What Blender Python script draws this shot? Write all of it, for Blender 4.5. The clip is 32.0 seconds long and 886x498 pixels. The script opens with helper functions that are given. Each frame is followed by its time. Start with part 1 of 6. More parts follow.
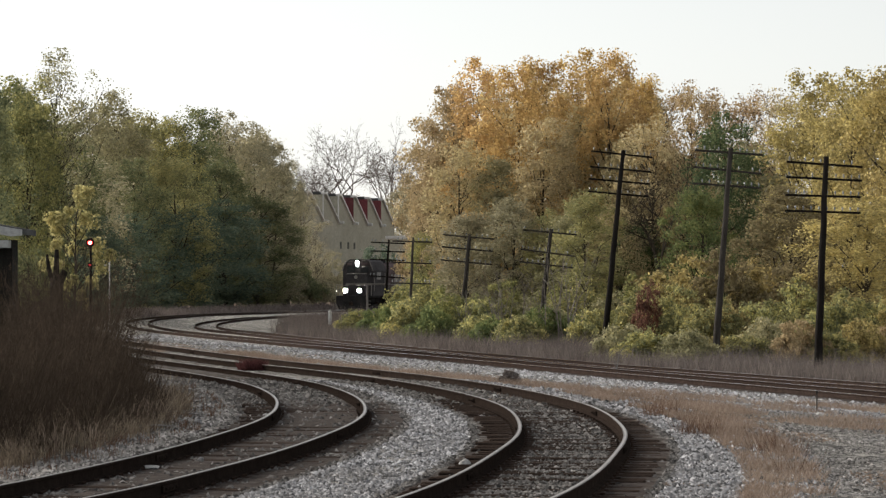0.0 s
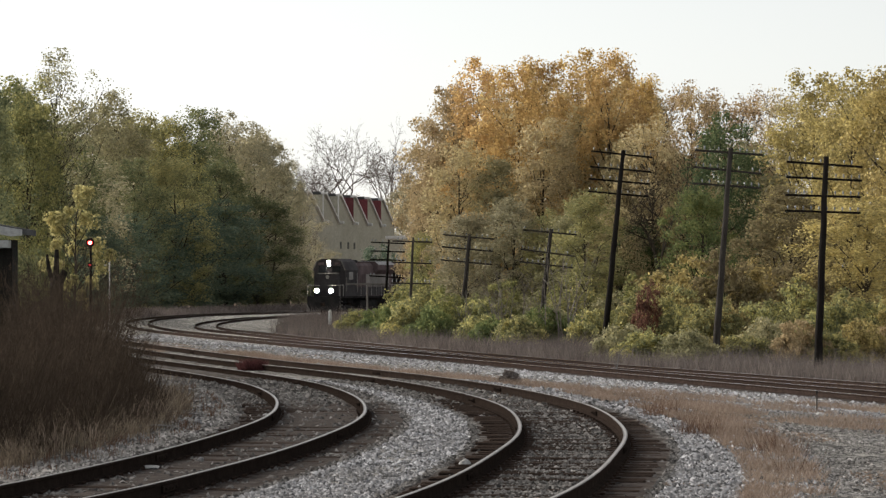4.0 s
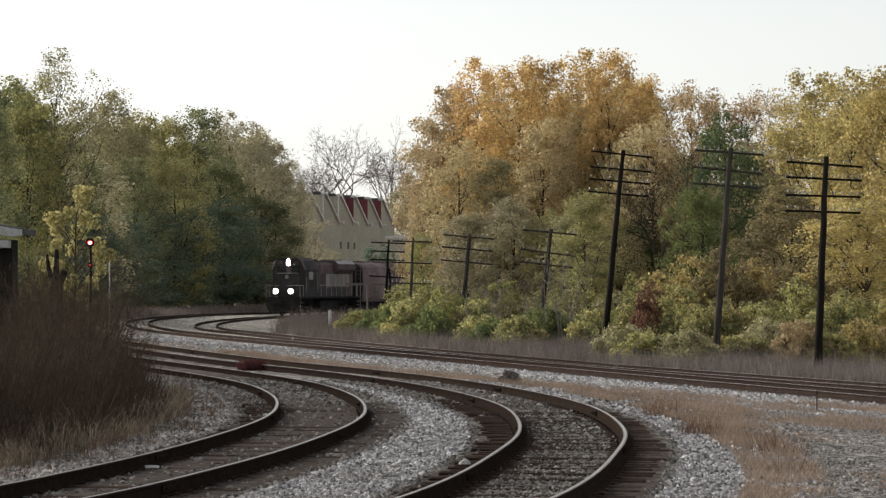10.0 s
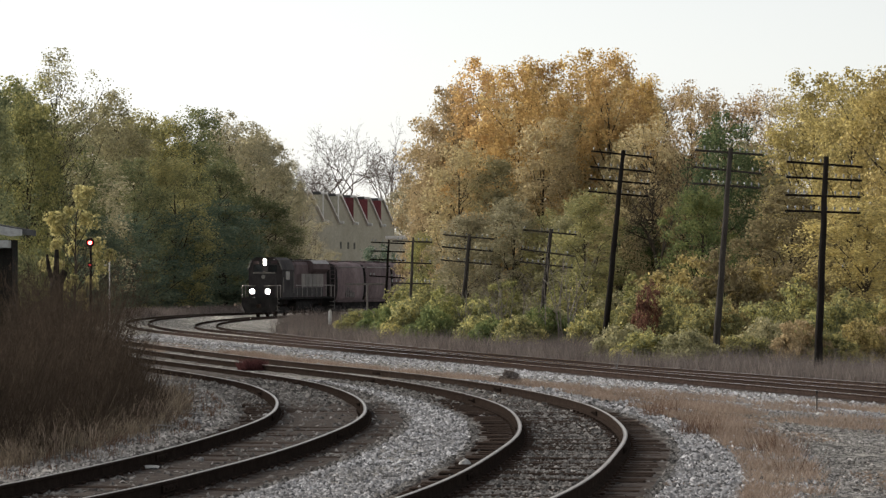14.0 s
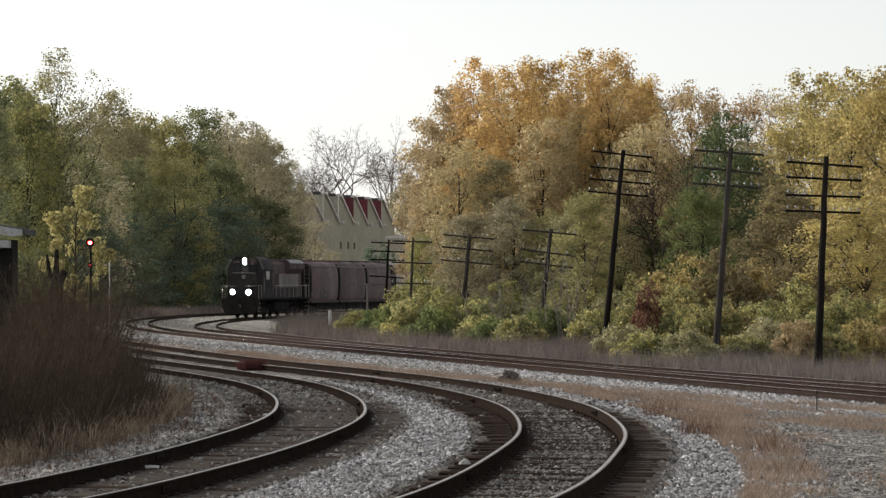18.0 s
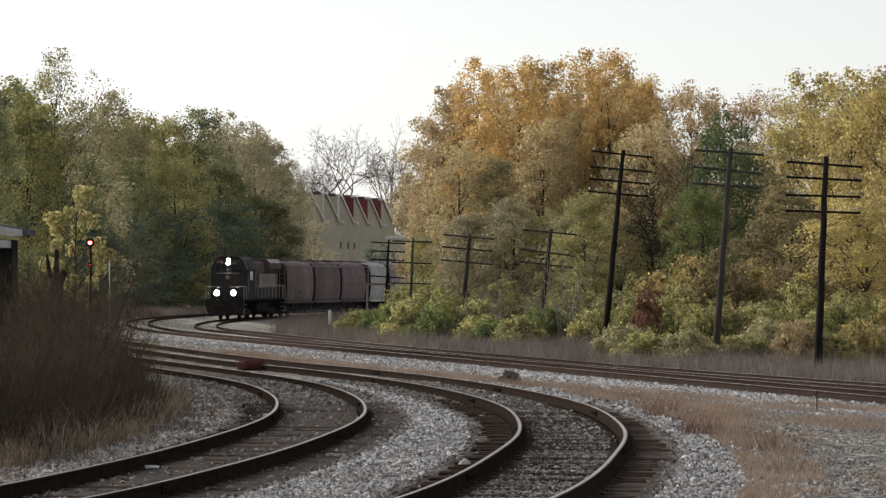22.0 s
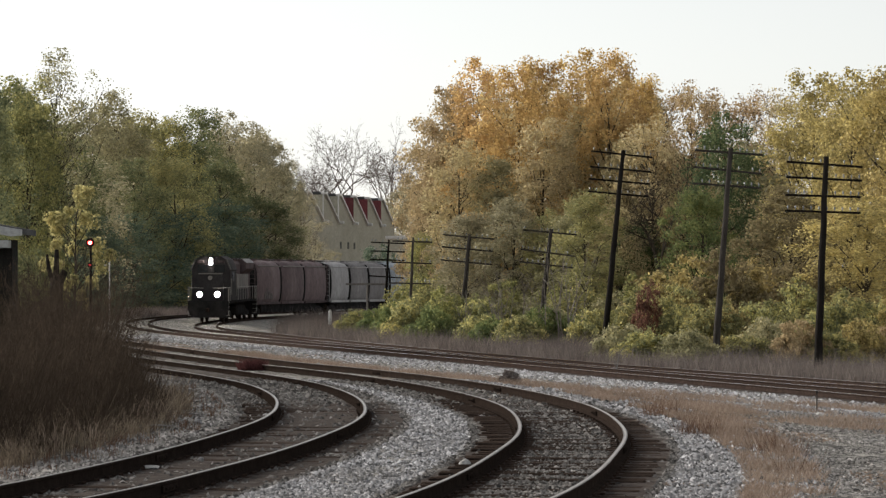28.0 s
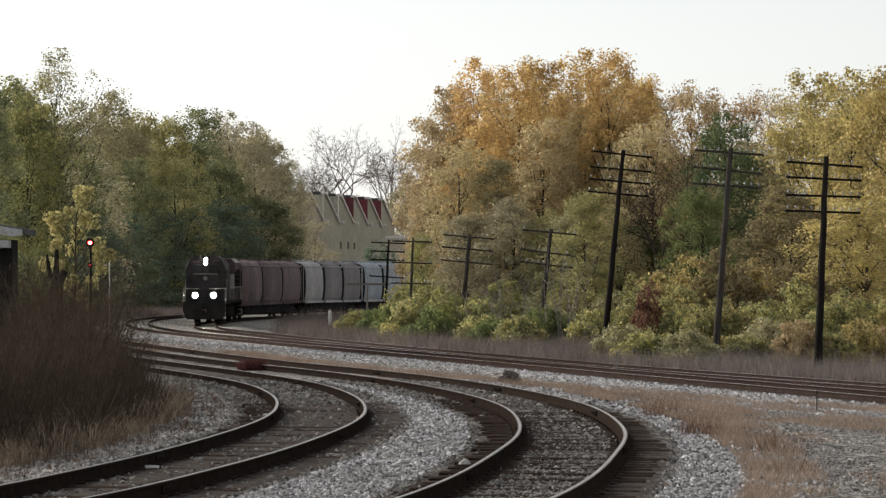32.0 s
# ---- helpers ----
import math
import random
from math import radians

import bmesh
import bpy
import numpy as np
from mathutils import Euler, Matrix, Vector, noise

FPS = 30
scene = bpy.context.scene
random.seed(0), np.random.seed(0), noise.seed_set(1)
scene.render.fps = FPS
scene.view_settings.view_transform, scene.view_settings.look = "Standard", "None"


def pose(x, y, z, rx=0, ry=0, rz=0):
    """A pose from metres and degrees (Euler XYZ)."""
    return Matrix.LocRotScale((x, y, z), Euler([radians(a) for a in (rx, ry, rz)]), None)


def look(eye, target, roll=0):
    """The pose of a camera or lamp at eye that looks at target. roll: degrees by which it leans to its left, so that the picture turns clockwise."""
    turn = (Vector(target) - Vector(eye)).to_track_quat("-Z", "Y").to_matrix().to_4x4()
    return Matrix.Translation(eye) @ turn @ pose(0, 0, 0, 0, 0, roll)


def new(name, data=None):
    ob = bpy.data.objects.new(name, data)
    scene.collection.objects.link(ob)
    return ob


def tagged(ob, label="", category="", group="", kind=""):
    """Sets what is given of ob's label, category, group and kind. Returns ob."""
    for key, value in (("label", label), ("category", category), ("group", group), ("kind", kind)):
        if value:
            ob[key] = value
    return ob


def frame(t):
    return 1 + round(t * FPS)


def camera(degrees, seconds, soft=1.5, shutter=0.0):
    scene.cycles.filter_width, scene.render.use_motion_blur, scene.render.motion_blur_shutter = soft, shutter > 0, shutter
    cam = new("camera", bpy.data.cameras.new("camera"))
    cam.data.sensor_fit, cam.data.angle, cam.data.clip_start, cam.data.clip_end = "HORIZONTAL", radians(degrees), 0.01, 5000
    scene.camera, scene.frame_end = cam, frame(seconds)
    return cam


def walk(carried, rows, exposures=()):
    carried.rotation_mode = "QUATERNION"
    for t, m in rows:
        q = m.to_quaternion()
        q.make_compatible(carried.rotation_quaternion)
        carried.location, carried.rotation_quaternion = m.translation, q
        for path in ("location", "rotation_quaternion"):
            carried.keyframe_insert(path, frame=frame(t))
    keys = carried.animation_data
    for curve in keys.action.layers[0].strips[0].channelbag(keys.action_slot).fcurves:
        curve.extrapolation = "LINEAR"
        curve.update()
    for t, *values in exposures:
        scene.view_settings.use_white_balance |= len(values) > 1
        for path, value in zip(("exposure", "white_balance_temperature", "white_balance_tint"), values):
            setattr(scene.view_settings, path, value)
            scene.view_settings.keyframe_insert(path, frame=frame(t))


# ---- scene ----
CAM_DEGREES = 15.396
cam = camera(CAM_DEGREES, 32.0, soft=1.35)
EYE_Z = 2.31
view = look((0, 0, EYE_Z), (0, 100, EYE_Z + 0.948))
walk(cam, [(0.0, view), (32.0, view)])

# ---- world, sun, exposure ----
SUN_AZ, SUN_EL = radians(-58), radians(22)      # azimuth from +Y, clockwise
world = bpy.data.worlds.new("world")
scene.world = world
world.use_nodes = True
wn, wl = world.node_tree.nodes, world.node_tree.links
sky = wn.new("ShaderNodeTexSky")
sky.sky_type, sky.sun_disc = "NISHITA", False
sky.sun_elevation, sky.sun_rotation = SUN_EL, SUN_AZ
sky.air_density, sky.dust_density, sky.ozone_density = 1.2, 0.6, 2.6
pale = wn.new("ShaderNodeHueSaturation")
pale.inputs["Saturation"].default_value = 0.16
wl.new(sky.outputs["Color"], pale.inputs["Color"])
wl.new(pale.outputs["Color"], wn["Background"].inputs["Color"])
wn["Background"].inputs["Strength"].default_value = 0.081
sun_lamp = bpy.data.lights.new("sun", "SUN")
sun_lamp.energy, sun_lamp.angle, sun_lamp.color = 3.0, radians(50), (1.0, 0.93, 0.84)
sun = new("sun", sun_lamp)
sun_way = Vector((math.sin(SUN_AZ) * math.cos(SUN_EL), math.cos(SUN_AZ) * math.cos(SUN_EL), math.sin(SUN_EL)))
sun.matrix_world = look(sun_way * 400, (0, 0, 0))
scene.view_settings.exposure = 1.06


# ---- materials ----
def ramp_node(nt, fac, stops):
    r = nt.nodes.new("ShaderNodeValToRGB")
    while len(r.color_ramp.elements) < len(stops):
        r.color_ramp.elements.new(0.5)
    for e, (p, c) in zip(r.color_ramp.elements, stops):
        e.position, e.color = p, (*c, 1)
    nt.links.new(fac, r.inputs["Fac"])
    return r.outputs["Color"]


def noise_node(nt, coord, scale, detail=4.0, rough=0.6):
    n = nt.nodes.new("ShaderNodeTexNoise")
    n.inputs["Scale"].default_value, n.inputs["Detail"].default_value, n.inputs["Roughness"].default_value = scale, detail, rough
    nt.links.new(coord, n.inputs["Vector"])
    return n.outputs["Fac"]


def mix_node(nt, fac, a, b, blend="MIX"):
    m = nt.nodes.new("ShaderNodeMix")
    m.data_type, m.blend_type = "RGBA", blend
    for sock, val in ((m.inputs[0], fac), (m.inputs[6], a), (m.inputs[7], b)):
        if isinstance(val, (int, float)):
            sock.default_value = val
        elif isinstance(val, tuple):
            sock.default_value = (*val, 1)
        else:
            nt.links.new(val, sock)
    return m.outputs[2]


def surface(name, dark, light, scale=3.0, rough=0.8, metal=0.0, bump=0.15, fine=40.0, vary=0.25, streak=(1, 1, 1)):
    """Two-scale mottled surface; dark and light are the ends of its colour."""
    mat = bpy.data.materials.new(name)
    mat.use_nodes = True
    nt = mat.node_tree
    b = nt.nodes["Principled BSDF"]
    tc = nt.nodes.new("ShaderNodeTexCoord")
    mp = nt.nodes.new("ShaderNodeMapping")
    mp.inputs["Scale"].default_value = streak
    nt.links.new(tc.outputs["Object"], mp.inputs["Vector"])
    big = noise_node(nt, mp.outputs["Vector"], scale)
    small = noise_node(nt, mp.outputs["Vector"], fine, 3.0)
    col = ramp_node(nt, big, [(0.3, dark), (0.7, light)])
    grain = ramp_node(nt, small, [(0.3, (1 - vary,) * 3), (0.7, (1 + vary * 0.4,) * 3)])
    col = mix_node(nt, 1.0, col, grain, "MULTIPLY")
    info = nt.nodes.new("ShaderNodeObjectInfo")
    per = ramp_node(nt, info.outputs["Random"], [(0.0, (0.8, 0.8, 0.8)), (1.0, (1.1, 1.1, 1.1))])
    col = mix_node(nt, 1.0, col, per, "MULTIPLY")
    nt.links.new(col, b.inputs["Base Color"])
    b.inputs["Roughness"].default_value, b.inputs["Metallic"].default_value = rough, metal
    b.inputs["Specular IOR Level"].default_value = 0.0 if rough > 0.9 else 0.04 if rough > 0.7 else 0.3
    if bump:
        bp = nt.nodes.new("ShaderNodeBump")
        bp.inputs["Strength"].default_value, bp.inputs["Distance"].default_value = bump, 0.02
        nt.links.new(small, bp.inputs["Height"])
        nt.links.new(bp.outputs["Normal"], b.inputs["Normal"])
    return mat


def foliage(name, cols, patch=0.5, through_light=0.5, hue=0.005):
    """Leaf colour: by leaf, by patch of crown and by plant, with light passing through."""
    mat = bpy.data.materials.new(name)
    mat.use_nodes = True
    nt = mat.node_tree
    nt.nodes.remove(nt.nodes["Principled BSDF"])
    out = nt.nodes["Material Output"]
    geo, tc, info = (nt.nodes.new(k) for k in ("ShaderNodeNewGeometry", "ShaderNodeTexCoord", "ShaderNodeObjectInfo"))
    n = noise_node(nt, tc.outputs["Object"], patch, 3.0)
    add = nt.nodes.new("ShaderNodeMath")
    add.operation = "MULTIPLY_ADD"
    nt.links.new(geo.outputs["Random Per Island"], add.inputs[0])
    add.inputs[1].default_value = 0.5
    nt.links.new(n, add.inputs[2])
    stops = [(0.42 + 0.62 * i / max(1, len(cols) - 1), c) for i, c in enumerate(cols)]
    col = ramp_node(nt, add.outputs[0], stops)
    hs = nt.nodes.new("ShaderNodeHueSaturation")
    mr = nt.nodes.new("ShaderNodeMapRange")
    mr.inputs["To Min"].default_value, mr.inputs["To Max"].default_value = 0.5 - hue, 0.5 + hue
    nt.links.new(info.outputs["Random"], mr.inputs["Value"])
    nt.links.new(mr.outputs["Result"], hs.inputs["Hue"])
    mv = nt.nodes.new("ShaderNodeMapRange")
    mv.inputs["To Min"].default_value, mv.inputs["To Max"].default_value = 1.13, 0.87
    wn2 = nt.nodes.new("ShaderNodeTexWhiteNoise")
    wn2.noise_dimensions = "1D"
    nt.links.new(info.outputs["Random"], wn2.inputs["W"])
    nt.links.new(wn2.outputs["Value"], mv.inputs["Value"])
    nt.links.new(mv.outputs["Result"], hs.inputs["Value"])
    nt.links.new(col, hs.inputs["Color"])
    d, t = nt.nodes.new("ShaderNodeBsdfDiffuse"), nt.nodes.new("ShaderNodeBsdfTranslucent")
    mx = nt.nodes.new("ShaderNodeMixShader")
    mx.inputs[0].default_value = through_light
    for s in (d, t):
        nt.links.new(hs.outputs["Color"], s.inputs["Color"])
    nt.links.new(d.outputs[0], mx.inputs[1])
    nt.links.new(t.outputs[0], mx.inputs[2])
    nt.links.new(mx.outputs[0], out.inputs["Surface"])
    return mat


def glowing(name, colour, strength):
    mat = bpy.data.materials.new(name)
    mat.use_nodes = True
    b = mat.node_tree.nodes["Principled BSDF"]
    b.inputs["Base Color"].default_value = (*colour, 1)
    b.inputs["Emission Color"].default_value = (*colour, 1)
    b.inputs["Emission Strength"].default_value = strength
    return mat


M_RAIL = surface("rusty_rail_steel", (0.0195, 0.0148, 0.0123), (0.035, 0.026, 0.0215), 6, 0.95, 0.0, 0.1)
M_RAILMAIN = surface("brown_rail_steel", (0.026, 0.019, 0.0165), (0.055, 0.040, 0.034), 6, 0.95, 0.0, 0.1)
M_HEAD = surface("worn_rail_head", (0.15, 0.128, 0.108), (0.37, 0.33, 0.29), 0.9, 0.34, 0.8, 0.02, vary=0.25)
M_HEADSIDE = surface("rail_head_flank", (0.07, 0.056, 0.046), (0.17, 0.145, 0.125), 1.2, 0.5, 0.5, 0.02, vary=0.25)
M_HEADMAIN = surface("polished_rail_head", (0.293, 0.268, 0.244), (0.439, 0.409, 0.378), 2, 0.22, 0.8, 0.02, vary=0.1)
M_TIE = surface("weathered_tie_wood", (0.026, 0.019, 0.0155), (0.080, 0.060, 0.049), 2.5, 0.95, 0, 0.5, 25, 0.5, (1, 6, 1))
M_PLATE = surface("rusty_plate", (0.028, 0.019, 0.015), (0.06, 0.04, 0.031), 8, 0.85, 0.1, 0.2)
M_BARK = surface("grey_brown_bark", (0.035, 0.028, 0.022), (0.10, 0.085, 0.07), 1.2, 0.95, 0, 0.6, 9, 0.4, (3, 3, 0.6))
M_PALEBARK = surface("pale_grey_bark", (0.17, 0.15, 0.13), (0.30, 0.27, 0.24), 1.2, 0.95, 0, 0.5, 9, 0.3, (3, 3, 0.6))
M_TWIGBARK = surface("pinkish_grey_bark", (0.11, 0.09, 0.08), (0.2, 0.17, 0.155), 1.2, 0.95, 0, 0.4, 9, 0.3, (3, 3, 0.6))
M_POLE = surface("creosoted_pole_wood", (0.010, 0.009, 0.008), (0.028, 0.024, 0.021), 1.5, 0.9, 0, 0.4, 20, 0.35, (4, 4, 0.5))
M_GREYPOLE = surface("weathered_pole_wood", (0.035, 0.031, 0.027), (0.09, 0.08, 0.07), 1.5, 0.9, 0, 0.4, 20, 0.35, (4, 4, 0.5))
M_GREYWOOD = surface("grey_timber", (0.16, 0.15, 0.14), (0.30, 0.285, 0.27), 2, 0.9, 0, 0.3, 18, 0.25, (5, 1, 1))
M_GLASSY = surface("insulator_glass", (0.15, 0.165, 0.17), (0.28, 0.305, 0.315), 9, 0.35, 0, 0, vary=0.05)
M_STONE = surface("ballast_stone", (0.13, 0.13, 0.13), (0.36, 0.355, 0.35), 14, 0.95, 0, 0.3, 60, 0.3)
L_GOLD = foliage("gold_orange_leaves", [(0.32, 0.22, 0.105), (0.50, 0.35, 0.155), (0.65, 0.475, 0.20)], 0.35)
L_OLIVEGOLD = foliage("dull_gold_leaves", [(0.275, 0.23, 0.142), (0.43, 0.362, 0.208), (0.565, 0.475, 0.265)], 0.35)
L_YELLOW = foliage("yellow_leaves", [(0.185, 0.155, 0.088), (0.385, 0.318, 0.14), (0.565, 0.462, 0.195)], 0.4)
L_POPLAR = foliage("dark_poplar_leaves", [(0.058, 0.085, 0.046), (0.105, 0.143, 0.071), (0.175, 0.21, 0.103)], 0.4)
L_YELLOWGREEN = foliage("yellow_green_leaves", [(0.127, 0.140, 0.080), (0.276, 0.274, 0.133), (0.529, 0.471, 0.184)], 0.4)
L_GREEN = foliage("green_leaves", [(0.107, 0.139, 0.065), (0.166, 0.202, 0.087), (0.262, 0.277, 0.109)], 0.4)
L_DARKGREEN = foliage("dark_green_leaves", [(0.107, 0.126, 0.074), (0.18, 0.196, 0.104), (0.295, 0.292, 0.145)], 0.3)
L_MOSS = foliage("moss_yellow_leaves", [(0.195, 0.198, 0.105), (0.32, 0.305, 0.145), (0.46, 0.415, 0.185)], 0.3)
L_PALEYELLOW = foliage("pale_yellow_leaves", [(0.2, 0.19, 0.09), (0.37, 0.335, 0.15), (0.54, 0.475, 0.22)], 0.6)
L_BRUSHGREEN = foliage("mixed_green_leaves", [(0.146, 0.159, 0.073), (0.232, 0.232, 0.098), (0.403, 0.366, 0.146)], 0.5)
L_DEEPGREEN = foliage("deep_green_leaves", [(0.08, 0.112, 0.088), (0.138, 0.18, 0.13), (0.22, 0.252, 0.165)], 0.3)
L_OLIVE = foliage("olive_brown_leaves", [(0.212, 0.205, 0.13), (0.33, 0.31, 0.182), (0.47, 0.425, 0.236)], 0.3)
# olive leaves greyed and paled: air haze is put into the colour
L_HAZEDOLIVE = foliage("hazed_olive_leaves", [(0.225, 0.205, 0.14), (0.34, 0.31, 0.205), (0.48, 0.43, 0.28)], 0.3)
L_BROWNGOLD = foliage("brown_gold_leaves", [(0.24, 0.19, 0.117), (0.375, 0.292, 0.17), (0.51, 0.405, 0.235)], 0.35)
L_UMBER = foliage("umber_brown_leaves", [(0.135, 0.113, 0.07), (0.215, 0.178, 0.102), (0.32, 0.265, 0.145)], 0.35)
L_RUSSET = foliage("russet_leaves", [(0.095, 0.055, 0.044), (0.15, 0.078, 0.058), (0.2, 0.108, 0.07)], 0.6)
L_PINKISH = foliage("thin_faded_leaves", [(0.238, 0.170, 0.102), (0.425, 0.306, 0.170), (0.544, 0.425, 0.238)], 0.5)
G_DEAD = foliage("dead_brown_weeds", [(0.088, 0.074, 0.068), (0.15, 0.128, 0.117), (0.24, 0.204, 0.182)], 0.4, 0.2)
G_TAN = foliage("dry_tan_grass", [(0.16, 0.12, 0.094), (0.265, 0.203, 0.158), (0.375, 0.30, 0.236)], 0.5, 0.25)
G_RUSTWEED = foliage("rust_brown_weeds", [(0.07, 0.042, 0.03), (0.13, 0.08, 0.055), (0.2, 0.13, 0.09)], 0.5, 0.25)
G_REDWEED = foliage("dark_red_weeds", [(0.05, 0.022, 0.022), (0.085, 0.035, 0.034), (0.12, 0.055, 0.05)], 0.5, 0.25)
G_STRAW = foliage("grey_straw", [(0.075, 0.058, 0.044), (0.145, 0.113, 0.085), (0.28, 0.228, 0.168)], 0.5, 0.25)
G_DARK = foliage("dark_brown_brush", [(0.029, 0.0228, 0.0168), (0.052, 0.0405, 0.0298), (0.10, 0.076, 0.055)], 0.5, 0.15)


# ---- mesh helpers ----
def link_mesh(name, verts, faces, material, parent=None, label="", mats=None, face_mats=None, smooth=False):
    me = bpy.data.meshes.new(name)
    me.from_pydata([tuple(v) for v in verts], [], [tuple(f) for f in faces])
    for m in (mats or [material]):
        me.materials.append(m)
    if face_mats is not None:
        me.polygons.foreach_set("material_index", face_mats)
    if smooth:
        me.polygons.foreach_set("use_smooth", [True] * len(me.polygons))
    ob = new(name, me)
    if parent:
        ob.parent = parent
    if label:
        ob["label"] = label
    return ob


def big_mesh(name, verts, sides, material):
    """A mesh of many separate polygons of `sides` corners each; verts (n * sides, 3)."""
    verts = np.asarray(verts, dtype=np.float32).reshape(-1, 3)
    n = len(verts) // sides
    me = bpy.data.meshes.new(name)
    me.vertices.add(n * sides)
    me.vertices.foreach_set("co", verts.ravel())
    me.loops.add(n * sides)
    me.loops.foreach_set("vertex_index", np.arange(n * sides, dtype=np.int32))
    me.polygons.add(n)
    me.polygons.foreach_set("loop_start", np.arange(0, n * sides, sides, dtype=np.int32))
    me.materials.append(material)
    me.update(calc_edges=True)
    me.validate()
    return me


def part(name, bm, material, parent, label=""):
    me = bpy.data.meshes.new(name)
    bm.to_mesh(me)
    bm.free()
    me.materials.append(material)
    ob = new(name, me)
    ob.parent = parent
    if label:
        ob["label"] = label
    return ob


def empty(name, label, category, m=None, group="", kind=""):
    ob = new(name)
    ob.empty_display_size = 0.3
    if m is not None:
        ob.matrix_basis = m
    return tagged(ob, label, category, group, kind)


def box(bm, c, s, bevel=0.0, rot=None):
    """A box of size s at c, with worn edges where bevel is given."""
    m = Matrix.Translation(c)
    if rot is not None:
        m = m @ rot
    geo = bmesh.ops.create_cube(bm, size=1.0, matrix=m @ Matrix.Diagonal((*s, 1)))
    if bevel:
        edges = list({e for v in geo["verts"] for e in v.link_edges})
        bmesh.ops.bevel(bm, geom=edges, offset=bevel, segments=1, affect="EDGES")
    return bm


def rod(bm, a, b, r0, r1=None, n=8):
    """A tapered round bar from a to b."""
    a, b = Vector(a), Vector(b)
    d = b - a
    m = Matrix.Translation((a + b) / 2) @ d.to_track_quat("Z", "Y").to_matrix().to_4x4()
    bmesh.ops.create_cone(bm, cap_ends=True, segments=n, radius1=r0, radius2=r0 if r1 is None else r1, depth=d.length, matrix=m)
    return bm


def extrude(bm, outline, axis, lo, hi):
    """A prism: outline of (u, v) pairs, drawn along axis 'x' (u=y, v=z) or 'y' (u=x, v=z)."""
    def at(p, w):
        return (w, p[0], p[1]) if axis == "x" else (p[0], w, p[1])
    a = [bm.verts.new(at(p, lo)) for p in outline]
    b = [bm.verts.new(at(p, hi)) for p in outline]
    n = len(outline)
    bm.faces.new(a[::-1])
    bm.faces.new(b)
    for i in range(n):
        bm.faces.new((a[i], a[(i + 1) % n], b[(i + 1) % n], b[i]))
    bmesh.ops.recalc_face_normals(bm, faces=bm.faces[:])
    return bm


# ---- plan: tracks ----
MAIN_FAR = [(22.5, 65), (14.6, 94.7), (8.5, 117.6), (0.9, 147), (-7.0, 178), (-11.3, 197), (-14.9, 214), (-16.75, 232), (-16.6, 249),
            (-14.1, 268), (-8.4, 290), (-0.2, 316), (10, 346), (24, 384)]
YARD_A = [(-2.2, 22), (0.33, 32.5), (1.5, 42), (1.9, 49), (1.72, 57), (0.75, 65), (-0.75, 72.5), (-2.6, 79.5), (-4.6, 86), (-7.2, 96),
          (-10.3, 109), (-14, 124), (-18, 140)]
YARD_B = [(-6.2, 26), (-4.3, 32.5), (-3.3, 38), (-2.6, 43.5), (-2.1, 50), (-2.07, 55.5), (-2.45, 61.5), (-3.3, 68), (-4.6, 74),
          (-6.3, 80.5), (-8.4, 88), (-11, 97), (-15, 110)]


def track_line(ctrl, step=0.25):
    p = np.array(ctrl, float)
    p = np.vstack([2 * p[0] - p[1], p, 2 * p[-1] - p[-2]])
    out = []
    for i in range(1, len(p) - 2):
        u = np.linspace(0, 1, 60, endpoint=False)[:, None]
        a, b, c, d = p[i - 1:i + 3]
        out.append(0.5 * (2 * b + (c - a) * u + (2 * a - 5 * b + 4 * c - d) * u * u + (3 * b - a - 3 * c + d) * u ** 3))
    q = np.vstack(out)
    for _ in range(40):
        q[1:-1] = 0.25 * q[:-2] + 0.5 * q[1:-1] + 0.25 * q[2:]
    s = np.r_[0, np.cumsum(np.hypot(*np.diff(q, axis=0).T))]
    t = np.arange(0, s[-1], step)
    return np.c_[np.interp(t, s, q[:, 0]), np.interp(t, s, q[:, 1])]


def normals_of(q):
    d = np.gradient(q, axis=0)
    d /= np.hypot(*d.T)[:, None]
    return d, np.c_[d[:, 1], -d[:, 0]]


def main_rail_z(y):
    return -0.84 + 0.17 * np.clip((np.asarray(y) - 226) / 36, 0, 1)


def far_rail_z(y):
    return main_rail_z(y) + np.interp(y, (95, 125, 150, 172, 200), (-0.02, -0.11, -0.10, -0.05, 0.0))


def near_rail_z(y):
    return main_rail_z(y) + np.interp(y, (90, 115, 150, 200, 226, 262), (0.03, 0.03, 0.06, 0.06, 0.28, 0.22))


line_far = track_line(MAIN_FAR)
far_d, far_n = normals_of(line_far)
gap_between = 3.7 + 1.0 * np.clip((line_far[:, 1] - 130) / 90, 0, 1)
line_near = line_far - far_n * gap_between[:, None]
line_a, line_b = track_line(YARD_A), track_line(YARD_B)


def dist_to(line, pts):
    """Distance of points from a track's centre line, and the side on which they lie."""
    q = line[::4]
    n = normals_of(q)[1]
    qx, qy = q[:, 0].astype(np.float32), q[:, 1].astype(np.float32)
    out, side = np.empty(len(pts)), np.empty(len(pts))
    for k in range(0, len(pts), 8000):
        p = pts[k:k + 8000]
        dx = p[:, :1].astype(np.float32) - qx
        dy = p[:, 1:].astype(np.float32) - qy
        dx *= dx
        dy *= dy
        dx += dy
        j = dx.argmin(1)
        v = p - q[j]
        across = (v * n[j]).sum(1)
        end = (j == 0) | (j == len(q) - 1)
        out[k:k + 8000] = np.where(end, np.hypot(v[:, 0], v[:, 1]), np.abs(across))
        side[k:k + 8000] = np.sign(across)
    return out, side


